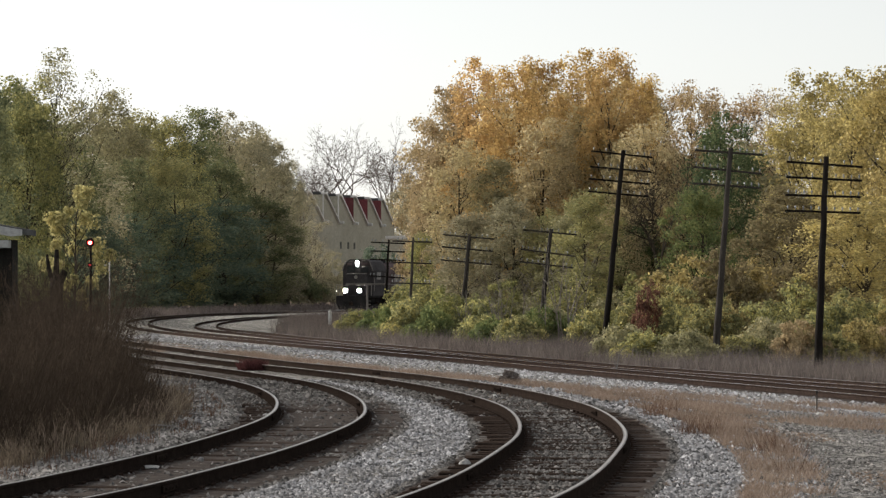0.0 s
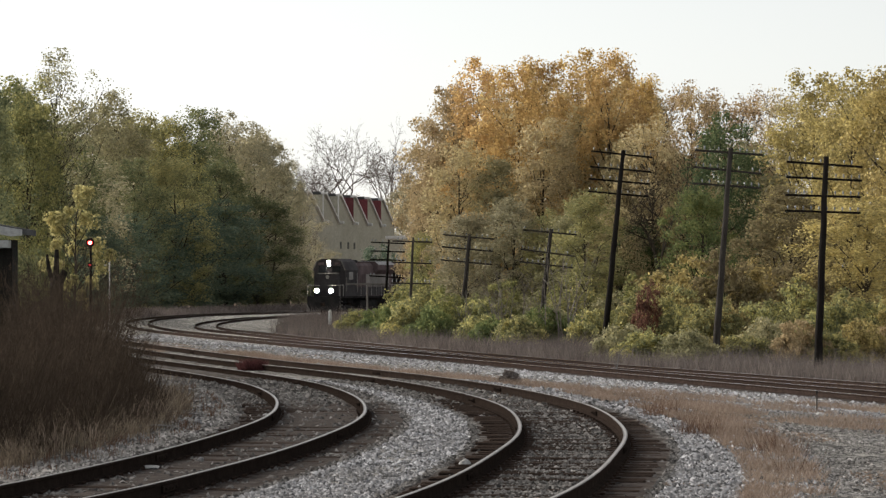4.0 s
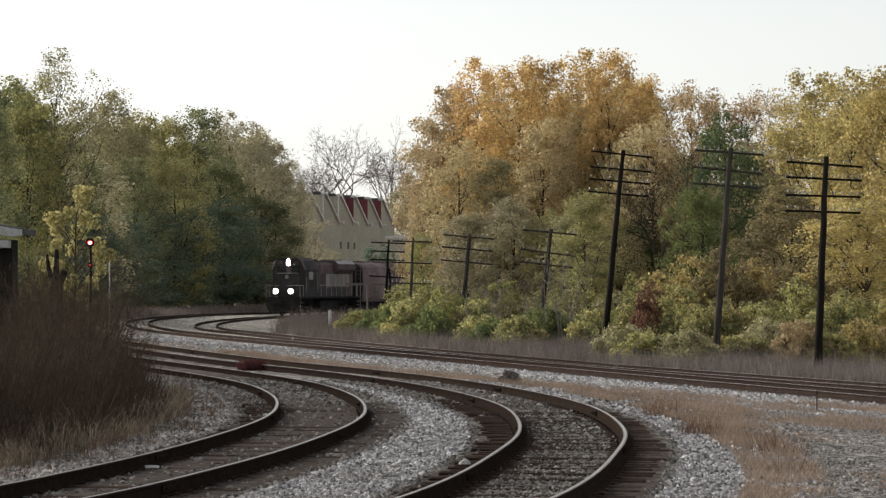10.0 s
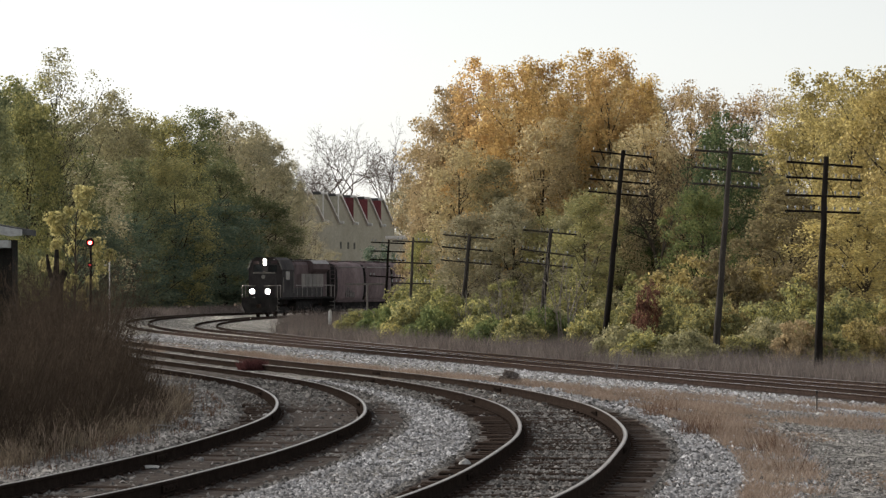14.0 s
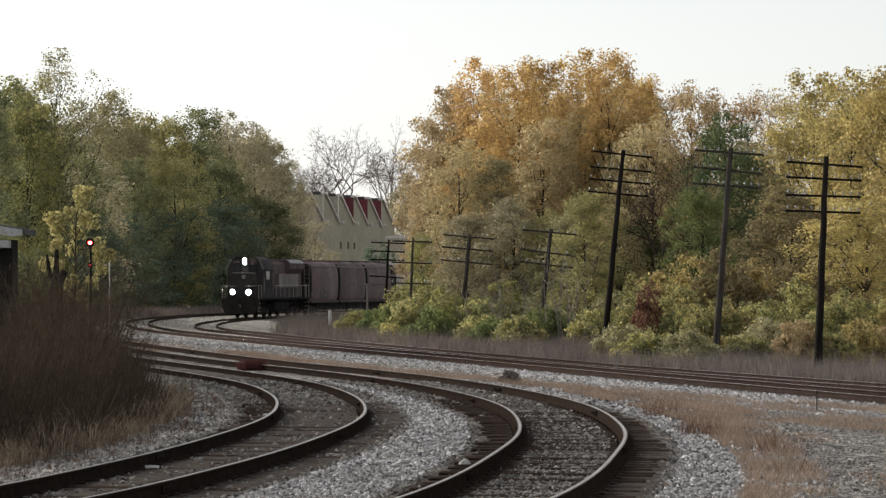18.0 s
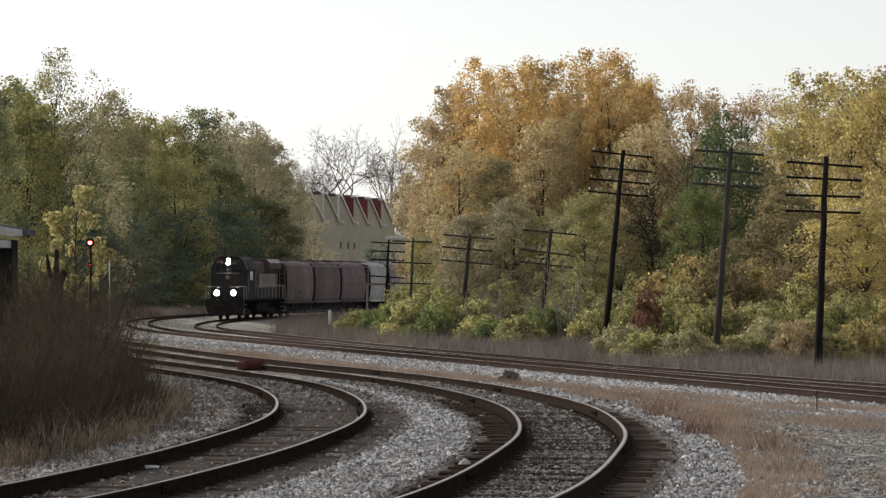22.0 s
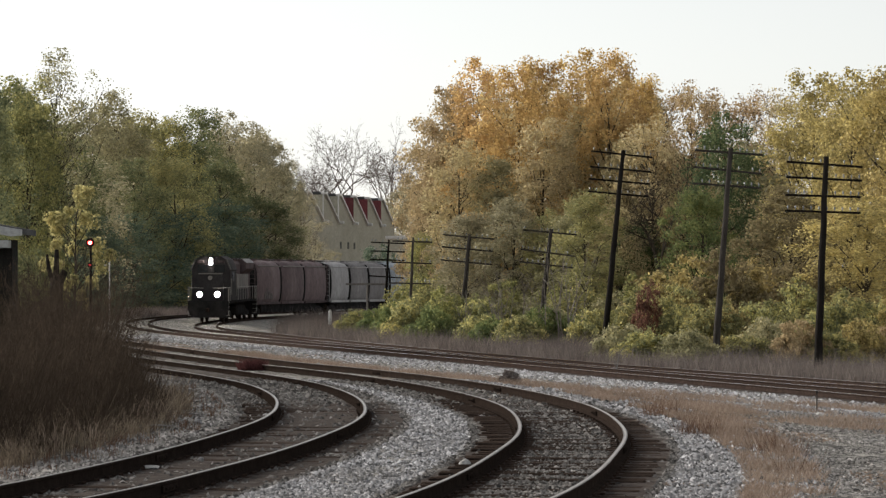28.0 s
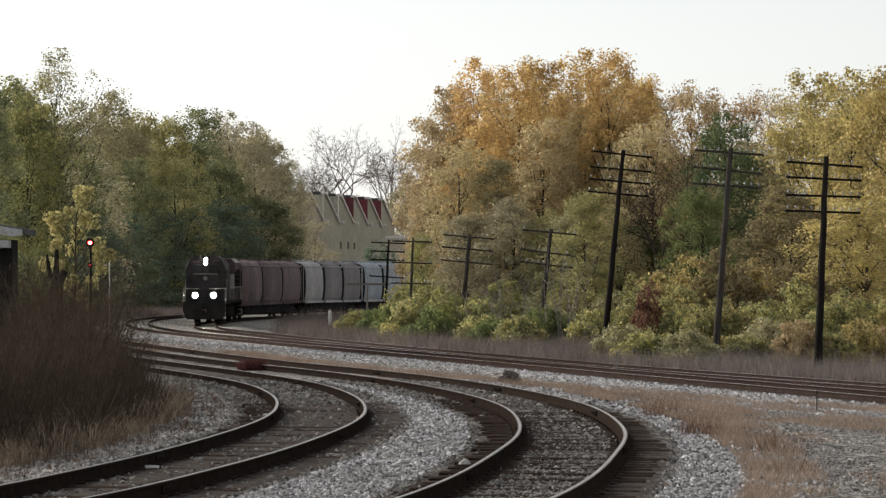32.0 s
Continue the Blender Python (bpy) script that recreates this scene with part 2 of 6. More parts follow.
def ground_z(pts):
    """Height of the ground: the yard lies level, the main line a metre lower, with an even fall between."""
    pts = np.asarray(pts, float).reshape(-1, 2)
    (d_far, side), d_near = dist_to(line_far, pts), dist_to(line_near, pts)[0]
    dm = np.minimum(d_far, d_near)
    da = np.minimum(dist_to(line_a, pts)[0], dist_to(line_b, pts)[0])
    a, m = np.clip(da - 1.7, 0, None), np.clip(dm - 1.9, 0, None)
    w = np.where(a + m > 0, a / np.maximum(a + m, 1e-6), 0)
    mix = np.clip((d_near - d_far) / 4.0 + 0.5, 0, 1)
    bed = mix * far_rail_z(pts[:, 1]) + (1 - mix) * near_rail_z(pts[:, 1]) - 0.165
    db = dist_to(line_b, pts)[0]
    filled = 0.045 * np.clip((pts[:, 1] - 60) / 10, 0, 1)
    z = w * bed + (1 - w) * (-0.03 + 0.022 * np.exp(-(db / 1.4) ** 4) + filled)
    z = np.where(side > 0, bed - 0.35 * np.clip((m - 0.4) / 2.0, 0, 1), z)
    return z


# ---- the ground ----
def build_ground():
    gx = np.r_[-2500, -900, -350, -150, -80, np.arange(-50, 50.1, 0.6), 80, 150, 350, 900, 2500]
    gy = np.r_[-2000, -600, -150, -40, 0, 12, np.arange(20, 120, 0.6), np.arange(120, 345, 0.8), 380, 450, 600, 1000, 2200, 4500]
    xx, yy = np.meshgrid(gx, gy)
    pts = np.c_[xx.ravel(), yy.ravel()]
    z = ground_z(pts)
    rough = np.array([noise.noise((p[0] * 0.9, p[1] * 0.9, 0)) for p in pts])
    dtrack = np.minimum.reduce([dist_to(q, pts)[0] for q in (line_far, line_near, line_a, line_b)])
    z = z + rough * (0.012 + 0.025 * np.clip((dtrack - 1.2) / 1.0, 0, 1))
    nx, ny = len(gx), len(gy)
    i = np.arange(nx * ny).reshape(ny, nx)
    faces = np.stack([i[:-1, :-1], i[:-1, 1:], i[1:, 1:], i[1:, :-1]], -1).reshape(-1, 4)
    ob = link_mesh("ground", np.c_[pts, z], faces, None, mats=[ground_material()], smooth=True)
    me = ob.data
    dm = np.minimum(dist_to(line_far, pts)[0], dist_to(line_near, pts)[0])
    da, db = dist_to(line_a, pts)[0], dist_to(line_b, pts)[0]
    sf = dist_to(line_far, pts)[1]
    sa = dist_to(line_a, pts)[1]
    sb = dist_to(line_b, pts)[1]
    patch = np.array([noise.fractal((p[0] * 0.35, p[1] * 0.12, 3.0), 1.0, 2.0, 3) for p in pts])
    dirt = np.maximum(np.exp(-(db / 1.55) ** 6) * (1 - 0.5 * np.clip((pts[:, 1] - 66) / 12, 0, 1)),
                      np.exp(-((da - 0.95) / 0.5) ** 4) * (1 - 0.6 * np.clip((pts[:, 1] - 56) / 12, 0, 1)))
    bend = np.clip((pts[:, 1] - 140) / 30, 0, 1)
    dirt = np.maximum(dirt, (1 - bend) * np.exp(-(dm / 1.6) ** 6) * 0.9 + bend * np.exp(-((dm - 0.75) / 0.25) ** 4) * 0.4)
    # a band of dry grass follows the yard track; clean ballast lies along the main line
    wide = np.where(pts[:, 1] < 57, 3.2, np.where(pts[:, 1] < 76, 4.8, 3.3)) + 0.8 * patch
    band = ((sf < 0) & (sa > 0)) * np.clip((da - 1.9 - 0.6 * np.clip((47 - pts[:, 1]) / 8, 0, 1) - 0.3 * patch) / 0.4, 0, 1) * np.clip((wide - da) / 0.8, 0, 1)
    spots = ((sf < 0) & (sa > 0)) * np.clip((dm - 5.0) / 2.0, 0, 1) * np.clip((patch - np.where((pts[:, 0] > 4.8) & (pts[:, 1] < 60), -0.12, 0.12)) * 4, 0, 0.75)
    left = ((sb < 0) & (sa < 0)) * np.clip((db - 2.6) / 1.5, 0, 1) * np.clip(0.3 + 1.2 * patch, 0, 0.8)
    beyond = (sf > 0) * np.clip((dm - 2.6) / 0.8, 0, 1) * ((pts[:, 0] > -0.046 * pts[:, 1]) | (pts[:, 1] > 300))
    bank = (sf < 0) * (pts[:, 1] > 240) * np.clip((dm - 2.8) / 1.0, 0, 1)
    grass = np.clip(np.maximum(band, spots) + left + beyond + bank, 0, 1)
    pale = np.maximum(np.exp(-(np.clip(dm - 2.0, 0, None) / 5.0) ** 2), (sf > 0) * (pts[:, 1] < 300))
    far = np.clip((np.abs(pts[:, 0]) - 45) / 30, 0, 1)
    grass = np.maximum(grass, far)
    for key, val in (("dirt", dirt), ("grass", grass), ("pale", pale)):
        at = me.attributes.new(key, "FLOAT", "POINT")
        at.data.foreach_set("value", val.astype(np.float32))
    tagged(ob, "grey ballast and dry brown grass ground", "ground", kind="structure")


def ground_material():
    mat = bpy.data.materials.new("ballast_dirt_and_grass")
    mat.use_nodes = True
    nt = mat.node_tree
    b = nt.nodes["Principled BSDF"]
    tc = nt.nodes.new("ShaderNodeTexCoord")
    o = tc.outputs["Object"]
    vor = nt.nodes.new("ShaderNodeTexVoronoi")
    vor.inputs["Scale"].default_value = 9
    nt.links.new(o, vor.inputs["Vector"])
    sep = nt.nodes.new("ShaderNodeSeparateColor")
    nt.links.new(vor.outputs["Color"], sep.inputs["Color"])
    stone = ramp_node(nt, sep.outputs["Red"], [(0.0, (0.03, 0.029, 0.028)), (0.45, (0.13, 0.124, 0.115)), (1.0, (0.36, 0.345, 0.32))])
    big = ramp_node(nt, noise_node(nt, o, 0.35), [(0.3, (0.75, 0.75, 0.75)), (0.7, (1.12, 1.11, 1.08))])
    stone = mix_node(nt, 1.0, stone, big, "MULTIPLY")
    ap = nt.nodes.new("ShaderNodeAttribute")
    ap.attribute_name = "pale"
    stone = mix_node(nt, ap.outputs["Fac"], stone, mix_node(nt, 1.0, stone, (2.0, 1.97, 1.92), "MULTIPLY"))
    soil = ramp_node(nt, noise_node(nt, o, 5.0, 6), [(0.3, (0.033, 0.027, 0.0235)), (0.72, (0.088, 0.073, 0.064))])
    straw = ramp_node(nt, noise_node(nt, o, 3.0, 6), [(0.3, (0.10, 0.074, 0.056)), (0.7, (0.22, 0.165, 0.122))])
    ad, ag = nt.nodes.new("ShaderNodeAttribute"), nt.nodes.new("ShaderNodeAttribute")
    ad.attribute_name, ag.attribute_name = "dirt", "grass"
    edge = noise_node(nt, o, 2.2, 5)

    def broken(att):
        m = nt.nodes.new("ShaderNodeMath")
        m.operation = "ADD"
        nt.links.new(att, m.inputs[0])
        nt.links.new(edge, m.inputs[1])
        r = nt.nodes.new("ShaderNodeMapRange")
        r.inputs["From Min"].default_value, r.inputs["From Max"].default_value = 0.75, 1.05
        nt.links.new(m.outputs[0], r.inputs["Value"])
        return r.outputs["Result"]
    col = mix_node(nt, broken(ag.outputs["Fac"]), stone, straw)
    col = mix_node(nt, broken(ad.outputs["Fac"]), col, soil)
    nt.links.new(col, b.inputs["Base Color"])
    b.inputs["Roughness"].default_value = 0.95
    b.inputs["Specular IOR Level"].default_value = 0.03
    bp = nt.nodes.new("ShaderNodeBump")
    bp.inputs["Strength"].default_value, bp.inputs["Distance"].default_value = 0.7, 0.05
    nt.links.new(vor.outputs["Distance"], bp.inputs["Height"])
    nt.links.new(bp.outputs["Normal"], b.inputs["Normal"])
    return mat


build_ground()


# ---- the tracks ----
RAIL = [(-0.07, -0.16), (0.07, -0.16), (0.07, -0.147), (0.012, -0.128), (0.012, -0.045), (0.036, -0.036), (0.036, -0.013), (0.029, -0.004),
        (0.012, 0.0), (-0.012, 0.0), (-0.029, -0.004), (-0.036, -0.013), (-0.036, -0.036), (-0.012, -0.045), (-0.012, -0.128), (-0.07, -0.147)]


def build_rail(line, zs, off, parent, head):
    d, n = normals_of(line)
    p = line + n * off
    k, m = len(RAIL), len(p)
    prof = np.array(RAIL)
    verts = np.zeros((m, k, 3))
    verts[:, :, :2] = p[:, None] + n[:, None] * prof[None, :, :1]
    verts[:, :, 2] = zs[:, None] + prof[None, :, 1]
    faces, fm = [], []
    for i in range(m - 1):
        for j in range(k):
            j2 = (j + 1) % k
            faces.append((i * k + j, (i + 1) * k + j, (i + 1) * k + j2, i * k + j2))
            fm.append(1 if j == 8 else 2 if j in (7, 9) else 0)
    return link_mesh("rail", verts.reshape(-1, 3), faces, None, parent, mats=[M_RAIL if head is M_HEAD else M_RAILMAIN, head, M_HEADSIDE if head is M_HEAD else head], face_mats=fm)


def tie_mesh(length=2.6):
    bm = bmesh.new()
    box(bm, (0, 0, -0.09), (length, 0.23, 0.18), 0.015)
    for v in bm.verts:
        v.co.z += 0.012 * math.sin(v.co.x * 3.1)
    me = bpy.data.meshes.new("tie")
    bm.to_mesh(me)
    bm.free()
    me.materials.append(M_TIE)
    return me


def plate_mesh():
    bm = bmesh.new()
    for sx in (-1, 1):
        box(bm, (sx * 0.75, 0, 0.006), (0.34, 0.19, 0.02), 0.004)
        for dx in (-0.1, 0.1):
            for dy in (-0.05, 0.05):
                box(bm, (sx * 0.75 + dx, dy, 0.03), (0.035, 0.03, 0.03), 0.006)
    me = bpy.data.meshes.new("tie_plate")
    bm.to_mesh(me)
    bm.free()
    me.materials.append(M_PLATE)
    return me


def build_track(name, label, line, rail_z, ties, spacing=0.56):
    track = empty(name, label, "railway track", kind="structure")
    zs = np.full(len(line), rail_z) if np.isscalar(rail_z) else rail_z
    thin = line if ties else line[::4]
    zt = zs if ties else zs[::4]
    for off in (-0.753, 0.753):
        build_rail(thin, zt, off, track, M_HEAD if ties else M_HEADMAIN)
    d, n = normals_of(line)
    s = np.arange(len(line)) * 0.25
    r = random.Random(3)
    if ties:
        # bolted joint bars, one on each rail by turns
        bar = bmesh.new()
        for sx in (-0.03, 0.03):
            box(bar, (sx, 0, -0.085), (0.022, 0.62, 0.075), 0.006)
            for k in (-0.22, -0.07, 0.07, 0.22):
                box(bar, (sx * 1.6, k, -0.085), (0.03, 0.035, 0.035), 0.006)
        bar_me = bpy.data.meshes.new("joint_bar")
        bar.to_mesh(bar_me)
        bar.free()
        bar_me.materials.append(M_RAIL)
        for k, a in enumerate(np.arange(4.0, s[-1], 5.94)):
            i = int(a / 0.25)
            p = line[i] + n[i] * (0.753 if k % 2 else -0.753)
            o = new("joint_bar", bar_me)
            o.parent = track
            o.matrix_basis = Matrix.Translation((p[0], p[1], zs[i])) @ Matrix.Rotation(math.atan2(n[i][1], n[i][0]), 4, "Z")
    at = np.arange(0.3, s[-1], spacing)
    if ties:
        me, pl = tie_mesh(), plate_mesh()
        for a in at:
            i = min(int(a / 0.25), len(line) - 1)
            p = line[i] + d[i] * (a - s[i])
            m = Matrix.Translation((p[0] + r.uniform(-0.05, 0.05) * n[i][0], p[1], zs[i] - 0.165 + r.uniform(-0.022, 0.006)))
            m = m @ Matrix.Rotation(math.atan2(n[i][1], n[i][0]) + r.uniform(-0.055, 0.055), 4, "Z")
            t = new("tie", me)
            t.parent, t.matrix_basis = track, m
            t.scale = (r.uniform(0.95, 1.07), r.uniform(0.85, 1.35), 1)
            if p[1] > 58:
                continue
            q = new("tie_plate", pl)
            q.parent = track
            q.matrix_basis = Matrix.Translation((p[0], p[1], zs[i] - 0.182)) @ Matrix.Rotation(math.atan2(n[i][1], n[i][0]), 4, "Z")
    else:
        verts, faces = [], []
        for a in at:
            i = min(int(a / 0.25), len(line) - 1)
            c = np.array([*line[i], zs[i] - 0.175])
            u, w = np.array([*n[i], 0]) * r.uniform(1.25, 1.35), np.array([*d[i], 0]) * 0.115
            h = np.array([0, 0, 0.18])
            k = len(verts)
            verts += [c - u - w, c + u - w, c + u + w, c - u + w, c - u - w - h, c + u - w - h, c + u + w - h, c - u + w - h]
            faces += [(k, k + 1, k + 2, k + 3), (k, k + 4, k + 5, k + 1), (k + 1, k + 5, k + 6, k + 2), (k + 2, k + 6, k + 7, k + 3), (k + 3, k + 7, k + 4, k)]
        t = link_mesh("ties", verts, faces, M_TIE, track)
        t["kind"] = "stuff"
    return track


build_track("track_yard_near", "curving yard track with rusty rails on old dark ties", line_a, 0.16, True)
build_track("track_yard_left", "curving yard track sunk in dark dirt with worn rails", line_b, 0.16, True)
sel = line_near[:, 1] < 345
build_track("track_main_near", "main line track with bright rails on grey ballast", line_near[sel], near_rail_z(line_near[sel][:, 1]), False)
build_track("track_main_far", "main line track that carries the train", line_far, far_rail_z(line_far[:, 1]), False)


# ---- trees ----
def leaf_quads(centres, size, r, out, stretch=1.0):
    """Leaves that face outwards and up from their clump; stretch is the later upright scale over the level one."""
    n = len(centres)
    nrm = out * 0.8 + np.array([0, 0, 0.22]) + r.normal(size=(n, 3)) * 0.62
    nrm /= np.linalg.norm(nrm, axis=1)[:, None]
    u = np.cross(nrm, r.normal(size=(n, 3)))
    u /= np.linalg.norm(u, axis=1)[:, None]
    v = np.cross(nrm, u)
    s = size * r.uniform(0.6, 1.35, (n, 1))
    level = np.array([1, 1, 1 / stretch])
    u, v = u * s * level, v * s * 0.62 * level
    return np.stack([centres - u, centres + v, centres + u, centres - v], 1)


def branch_tubes(segs, n=5):
    """One mesh's vertices and faces for tapered branch segments (a, b, ra, rb)."""
    verts, faces = [], []
    ang = np.arange(n) * 2 * math.pi / n
    for a, b, ra, rb in segs:
        a, b = np.asarray(a, float), np.asarray(b, float)
        d = b - a
        d = d / (np.linalg.norm(d) + 1e-9)
        u = np.cross(d, (0.3, 0.5, 0.81) if abs(d[2]) > 0.9 else (0, 0, 1))
        u /= np.linalg.norm(u)
        v = np.cross(d, u)
        k = len(verts)
        ring = np.cos(ang)[:, None] * u + np.sin(ang)[:, None] * v
        verts += list(a + ring * ra) + list(b + ring * rb)
        faces += [(k + i, k + (i + 1) % n, k + n + (i + 1) % n, k + n + i) for i in range(n)]
    return verts, faces


PROFILES = {
    "broad": [(0.0, 0.45), (0.12, 0.8), (0.35, 1.0), (0.6, 0.95), (0.8, 0.8), (0.93, 0.52), (1.0, 0.3)],
    "tall": [(0.0, 0.4), (0.2, 0.75), (0.45, 1.0), (0.7, 0.95), (0.86, 0.82), (0.95, 0.6), (1.0, 0.38)],
    "bare": [(0.0, 0.1), (0.25, 0.55), (0.5, 0.95), (0.75, 1.0), (0.9, 0.8), (1.0, 0.35)],
}


def crown_points(r, n, h, width, low, prof, lobes=0.22):
    """Clump centres in an uneven crown, denser towards its skin."""
    pu, pr = zip(*PROFILES[prof])
    ph = r.uniform(0, 6.283, 4)
    u = r.uniform(0, 1, n)
    a = r.uniform(0, 6.283, n)
    q = r.uniform(0.15, 1, n) ** 0.55
    lobe = 1 + lobes * (np.sin(2 * a + ph[0] + 5 * u) + 0.7 * np.sin(3 * a + ph[1] - 7 * u)) * 0.7
    rad = np.interp(u, pu, pr) * width / 2 * lobe * q
    z = h * (low + (0.985 - low) * u) * (1 + 0.03 * np.sin(2 * a + ph[2]))
    return np.c_[np.cos(a) * rad, np.sin(a) * rad, z]


def tree_meshes(seed, h=10.0, width=7.0, leaves=14000, size=0.1, clump=0.36, low=0.06, prof="broad", clumps=170, limbs=46, twigs=0, stout=1.0, stretch=1.6):
    """Trunk and crown mesh data of one tree ten metres high."""
    r = np.random.default_rng(seed)
    c = crown_points(r, clumps, h, width, low, prof)
    lean = r.normal(size=2) * 0.03
    segs, tr = [], 0.16 * stout
    axis = [np.array([lean[0] * z + 0.06 * math.sin(z + seed), lean[1] * z, z]) for z in np.linspace(0, h * 0.85, 9)]
    for i, (p, q) in enumerate(zip(axis, axis[1:])):
        segs.append((p, q, tr * (1 - 0.1 * i), tr * (0.9 - 0.1 * i)))
    for e in c[:limbs]:
        z0 = min(max(h * 0.1, e[2] - np.hypot(e[0], e[1]) * r.uniform(0.7, 1.3)), h * 0.8)
        i = min(int(z0 / (h * 0.85) * 8), 7)
        s = axis[i] + (axis[i + 1] - axis[i]) * (z0 / (h * 0.85) * 8 - i)
        m1 = s + (e - s) * 0.4 + r.normal(size=3) * 0.18
        m2 = s + (e - s) * 0.75 + r.normal(size=3) * 0.18 + np.array([0, 0, 0.1])
        r1 = tr * (1 - z0 / h) * 0.45 + 0.012
        segs += [(s, m1, r1, r1 * 0.7), (m1, m2, r1 * 0.7, r1 * 0.42), (m2, e, r1 * 0.42, 0.008)]
        for _ in range(twigs):
            k = r.uniform(0.2, 1)
            b = m1 + (m2 - m1) * k if r.random() < 0.5 else m2 + (e - m2) * k
            d = r.normal(size=3) + np.array([0, 0, 0.7]) + (e - s) / np.linalg.norm(e - s)
            w = b + d / np.linalg.norm(d) * r.uniform(0.35, 0.85)
            segs.append((b, w, 0.011, 0.005))
            for _ in range(2):
                d2 = d + r.normal(size=3) * 0.8
                g = b + (w - b) * r.uniform(0.4, 1)
                segs.append((g, g + d2 / np.linalg.norm(d2) * r.uniform(0.25, 0.6), 0.008, 0.004))
    v, f = branch_tubes(segs, 5 if not twigs else 4)
    me = bpy.data.meshes.new("trunk")
    me.from_pydata([tuple(p) for p in v], [], f)
    me.materials.append(M_BARK)
    if not leaves:
        return me, None
    w = r.uniform(0.35, 1.4, clumps)
    pick = r.choice(clumps, leaves, p=w / w.sum())
    spread = clump * r.uniform(0.55, 1.25, clumps)[pick][:, None]
    off = np.clip(r.normal(size=(leaves, 3)), -1.6, 1.6) * spread
    centres = c[pick] + off * np.array([1.1, 1.1, 1.1 / stretch])
    far_out = c[pick] * np.array([1, 1, 0]) / width
    out = off / spread * 0.6 + far_out * 1.2
    ok = centres[:, 2] > 0.15
    return me, big_mesh("crown", leaf_quads(centres[ok], size, r, out[ok], stretch), 4, L_GREEN)


def bare_tree(seed, h=10.0, width=7.6, trunks=1):
    """A leafless tree: a short trunk that forks again and again into an open fan of twigs."""
    r = np.random.default_rng(seed)
    segs = []

    def grow(p, d, length, rad, level):
        d = d / np.linalg.norm(d)
        mid = p + d * length * 0.55 + r.normal(size=3) * length * 0.05
        end = mid + (d + r.normal(size=3) * 0.14 + np.array([0, 0, 0.05])) * length * 0.5
        segs.extend([(p, mid, rad, rad * 0.85), (mid, end, rad * 0.85, rad * 0.68)])
        if level == 0:
            return
        for k in range(3 if level > 1 and r.random() < 0.6 else 2):
            swing = r.normal(size=3) * np.array([0.62, 0.62, 0.4])
            grow(end if k < 2 else mid, d + swing, length * r.uniform(0.6, 0.86), max(rad * r.uniform(0.5, 0.68), 0.007), level - 1)

    for t in range(trunks):
        lean = np.array([0.25 * t * (-1) ** t, 0, 1.0])
        foot = np.array([0.3 * t, 0, 0])
        top = foot + lean * h * 0.42
        segs.append((foot, top, 0.2, 0.15))
        for k in range(4):
            a = 6.283 * (k + r.uniform(-0.2, 0.2)) / 4
            grow(top - np.array([0, 0, 0.15 * k]), np.array([math.cos(a) * 0.55, math.sin(a) * 0.55, 0.95]), h * 0.17, 0.085, 6)
    tip = float(np.percentile([b[2] for _, b, _, _ in segs], 99.7))
    wide = float(np.percentile([np.hypot(b[0], b[1]) for _, b, _, _ in segs], 92))
    fit = np.array([width / 2 / wide, width / 2 / wide, h / tip])
    v, f = branch_tubes([(a * fit, b * fit, ra, rb) for a, b, ra, rb in segs], 4)
    me = bpy.data.meshes.new("trunk")
    me.from_pydata([tuple(p) for p in v], [], f)
    me.materials.append(M_BARK)
    return me, None


TREE_KINDS = {
    "broad": [tree_meshes(s, width=6.4, leaves=19000, size=0.098, clump=0.36, clumps=190, limbs=30) for s in (11, 12, 13, 14)],
    "tall": [tree_meshes(s, width=4.4, leaves=19000, size=0.08, clump=0.31, prof="tall", clumps=190, limbs=30, stretch=1.5) for s in (21, 22, 23)],
    "airy": [tree_meshes(s, width=5.0, leaves=9500, size=0.085, clump=0.36, low=0.12, prof="tall", clumps=120, limbs=80, twigs=2, stretch=1.6, stout=0.7) for s in (35, 36)],
    "wispy": [tree_meshes(s, width=5.0, leaves=8500, size=0.062, clump=0.3, low=0.3, prof="tall", clumps=100, limbs=80, twigs=2, stretch=1.3, stout=0.45) for s in (37, 38)],
    "sapling": [tree_meshes(s, width=5.4, leaves=4600, size=0.17, clump=0.3, low=0.25, prof="tall", clumps=34, limbs=40, stretch=1.4) for s in (39,)],
    "bare": [bare_tree(41), bare_tree(44, trunks=2)],
}


def plant_tree(kind, x, y, h, width, leaf, label, seed, z=None, bark=None, group="trees"):
    r = random.Random(seed)
    trunk_me, crown_me = TREE_KINDS[kind][seed % len(TREE_KINDS[kind])]
    base = {"broad": 7.4, "tall": 5.2, "thin": 5.2, "airy": 5.6, "wispy": 5.6, "sapling": 5.6, "bare": 8.0}[kind]
    z = float(ground_z([(x, y)])[0]) - 0.05 if z is None else z
    t = empty("tree", label, "tree", Matrix.Translation((x, y, z)) @ Matrix.Rotation(r.uniform(0, 6.28), 4, "Z"), group)
    k = h / 10
    t.scale = (width / base, width / base, k)
    trunk = new("trunk", trunk_me)
    trunk.parent = t
    if bark:
        trunk.material_slots[0].link, trunk.material_slots[0].material = "OBJECT", bark
    if crown_me:
        crown = new("crown", crown_me)
        crown.parent = t
        crown.material_slots[0].link, crown.material_slots[0].material = "OBJECT", leaf
    return t


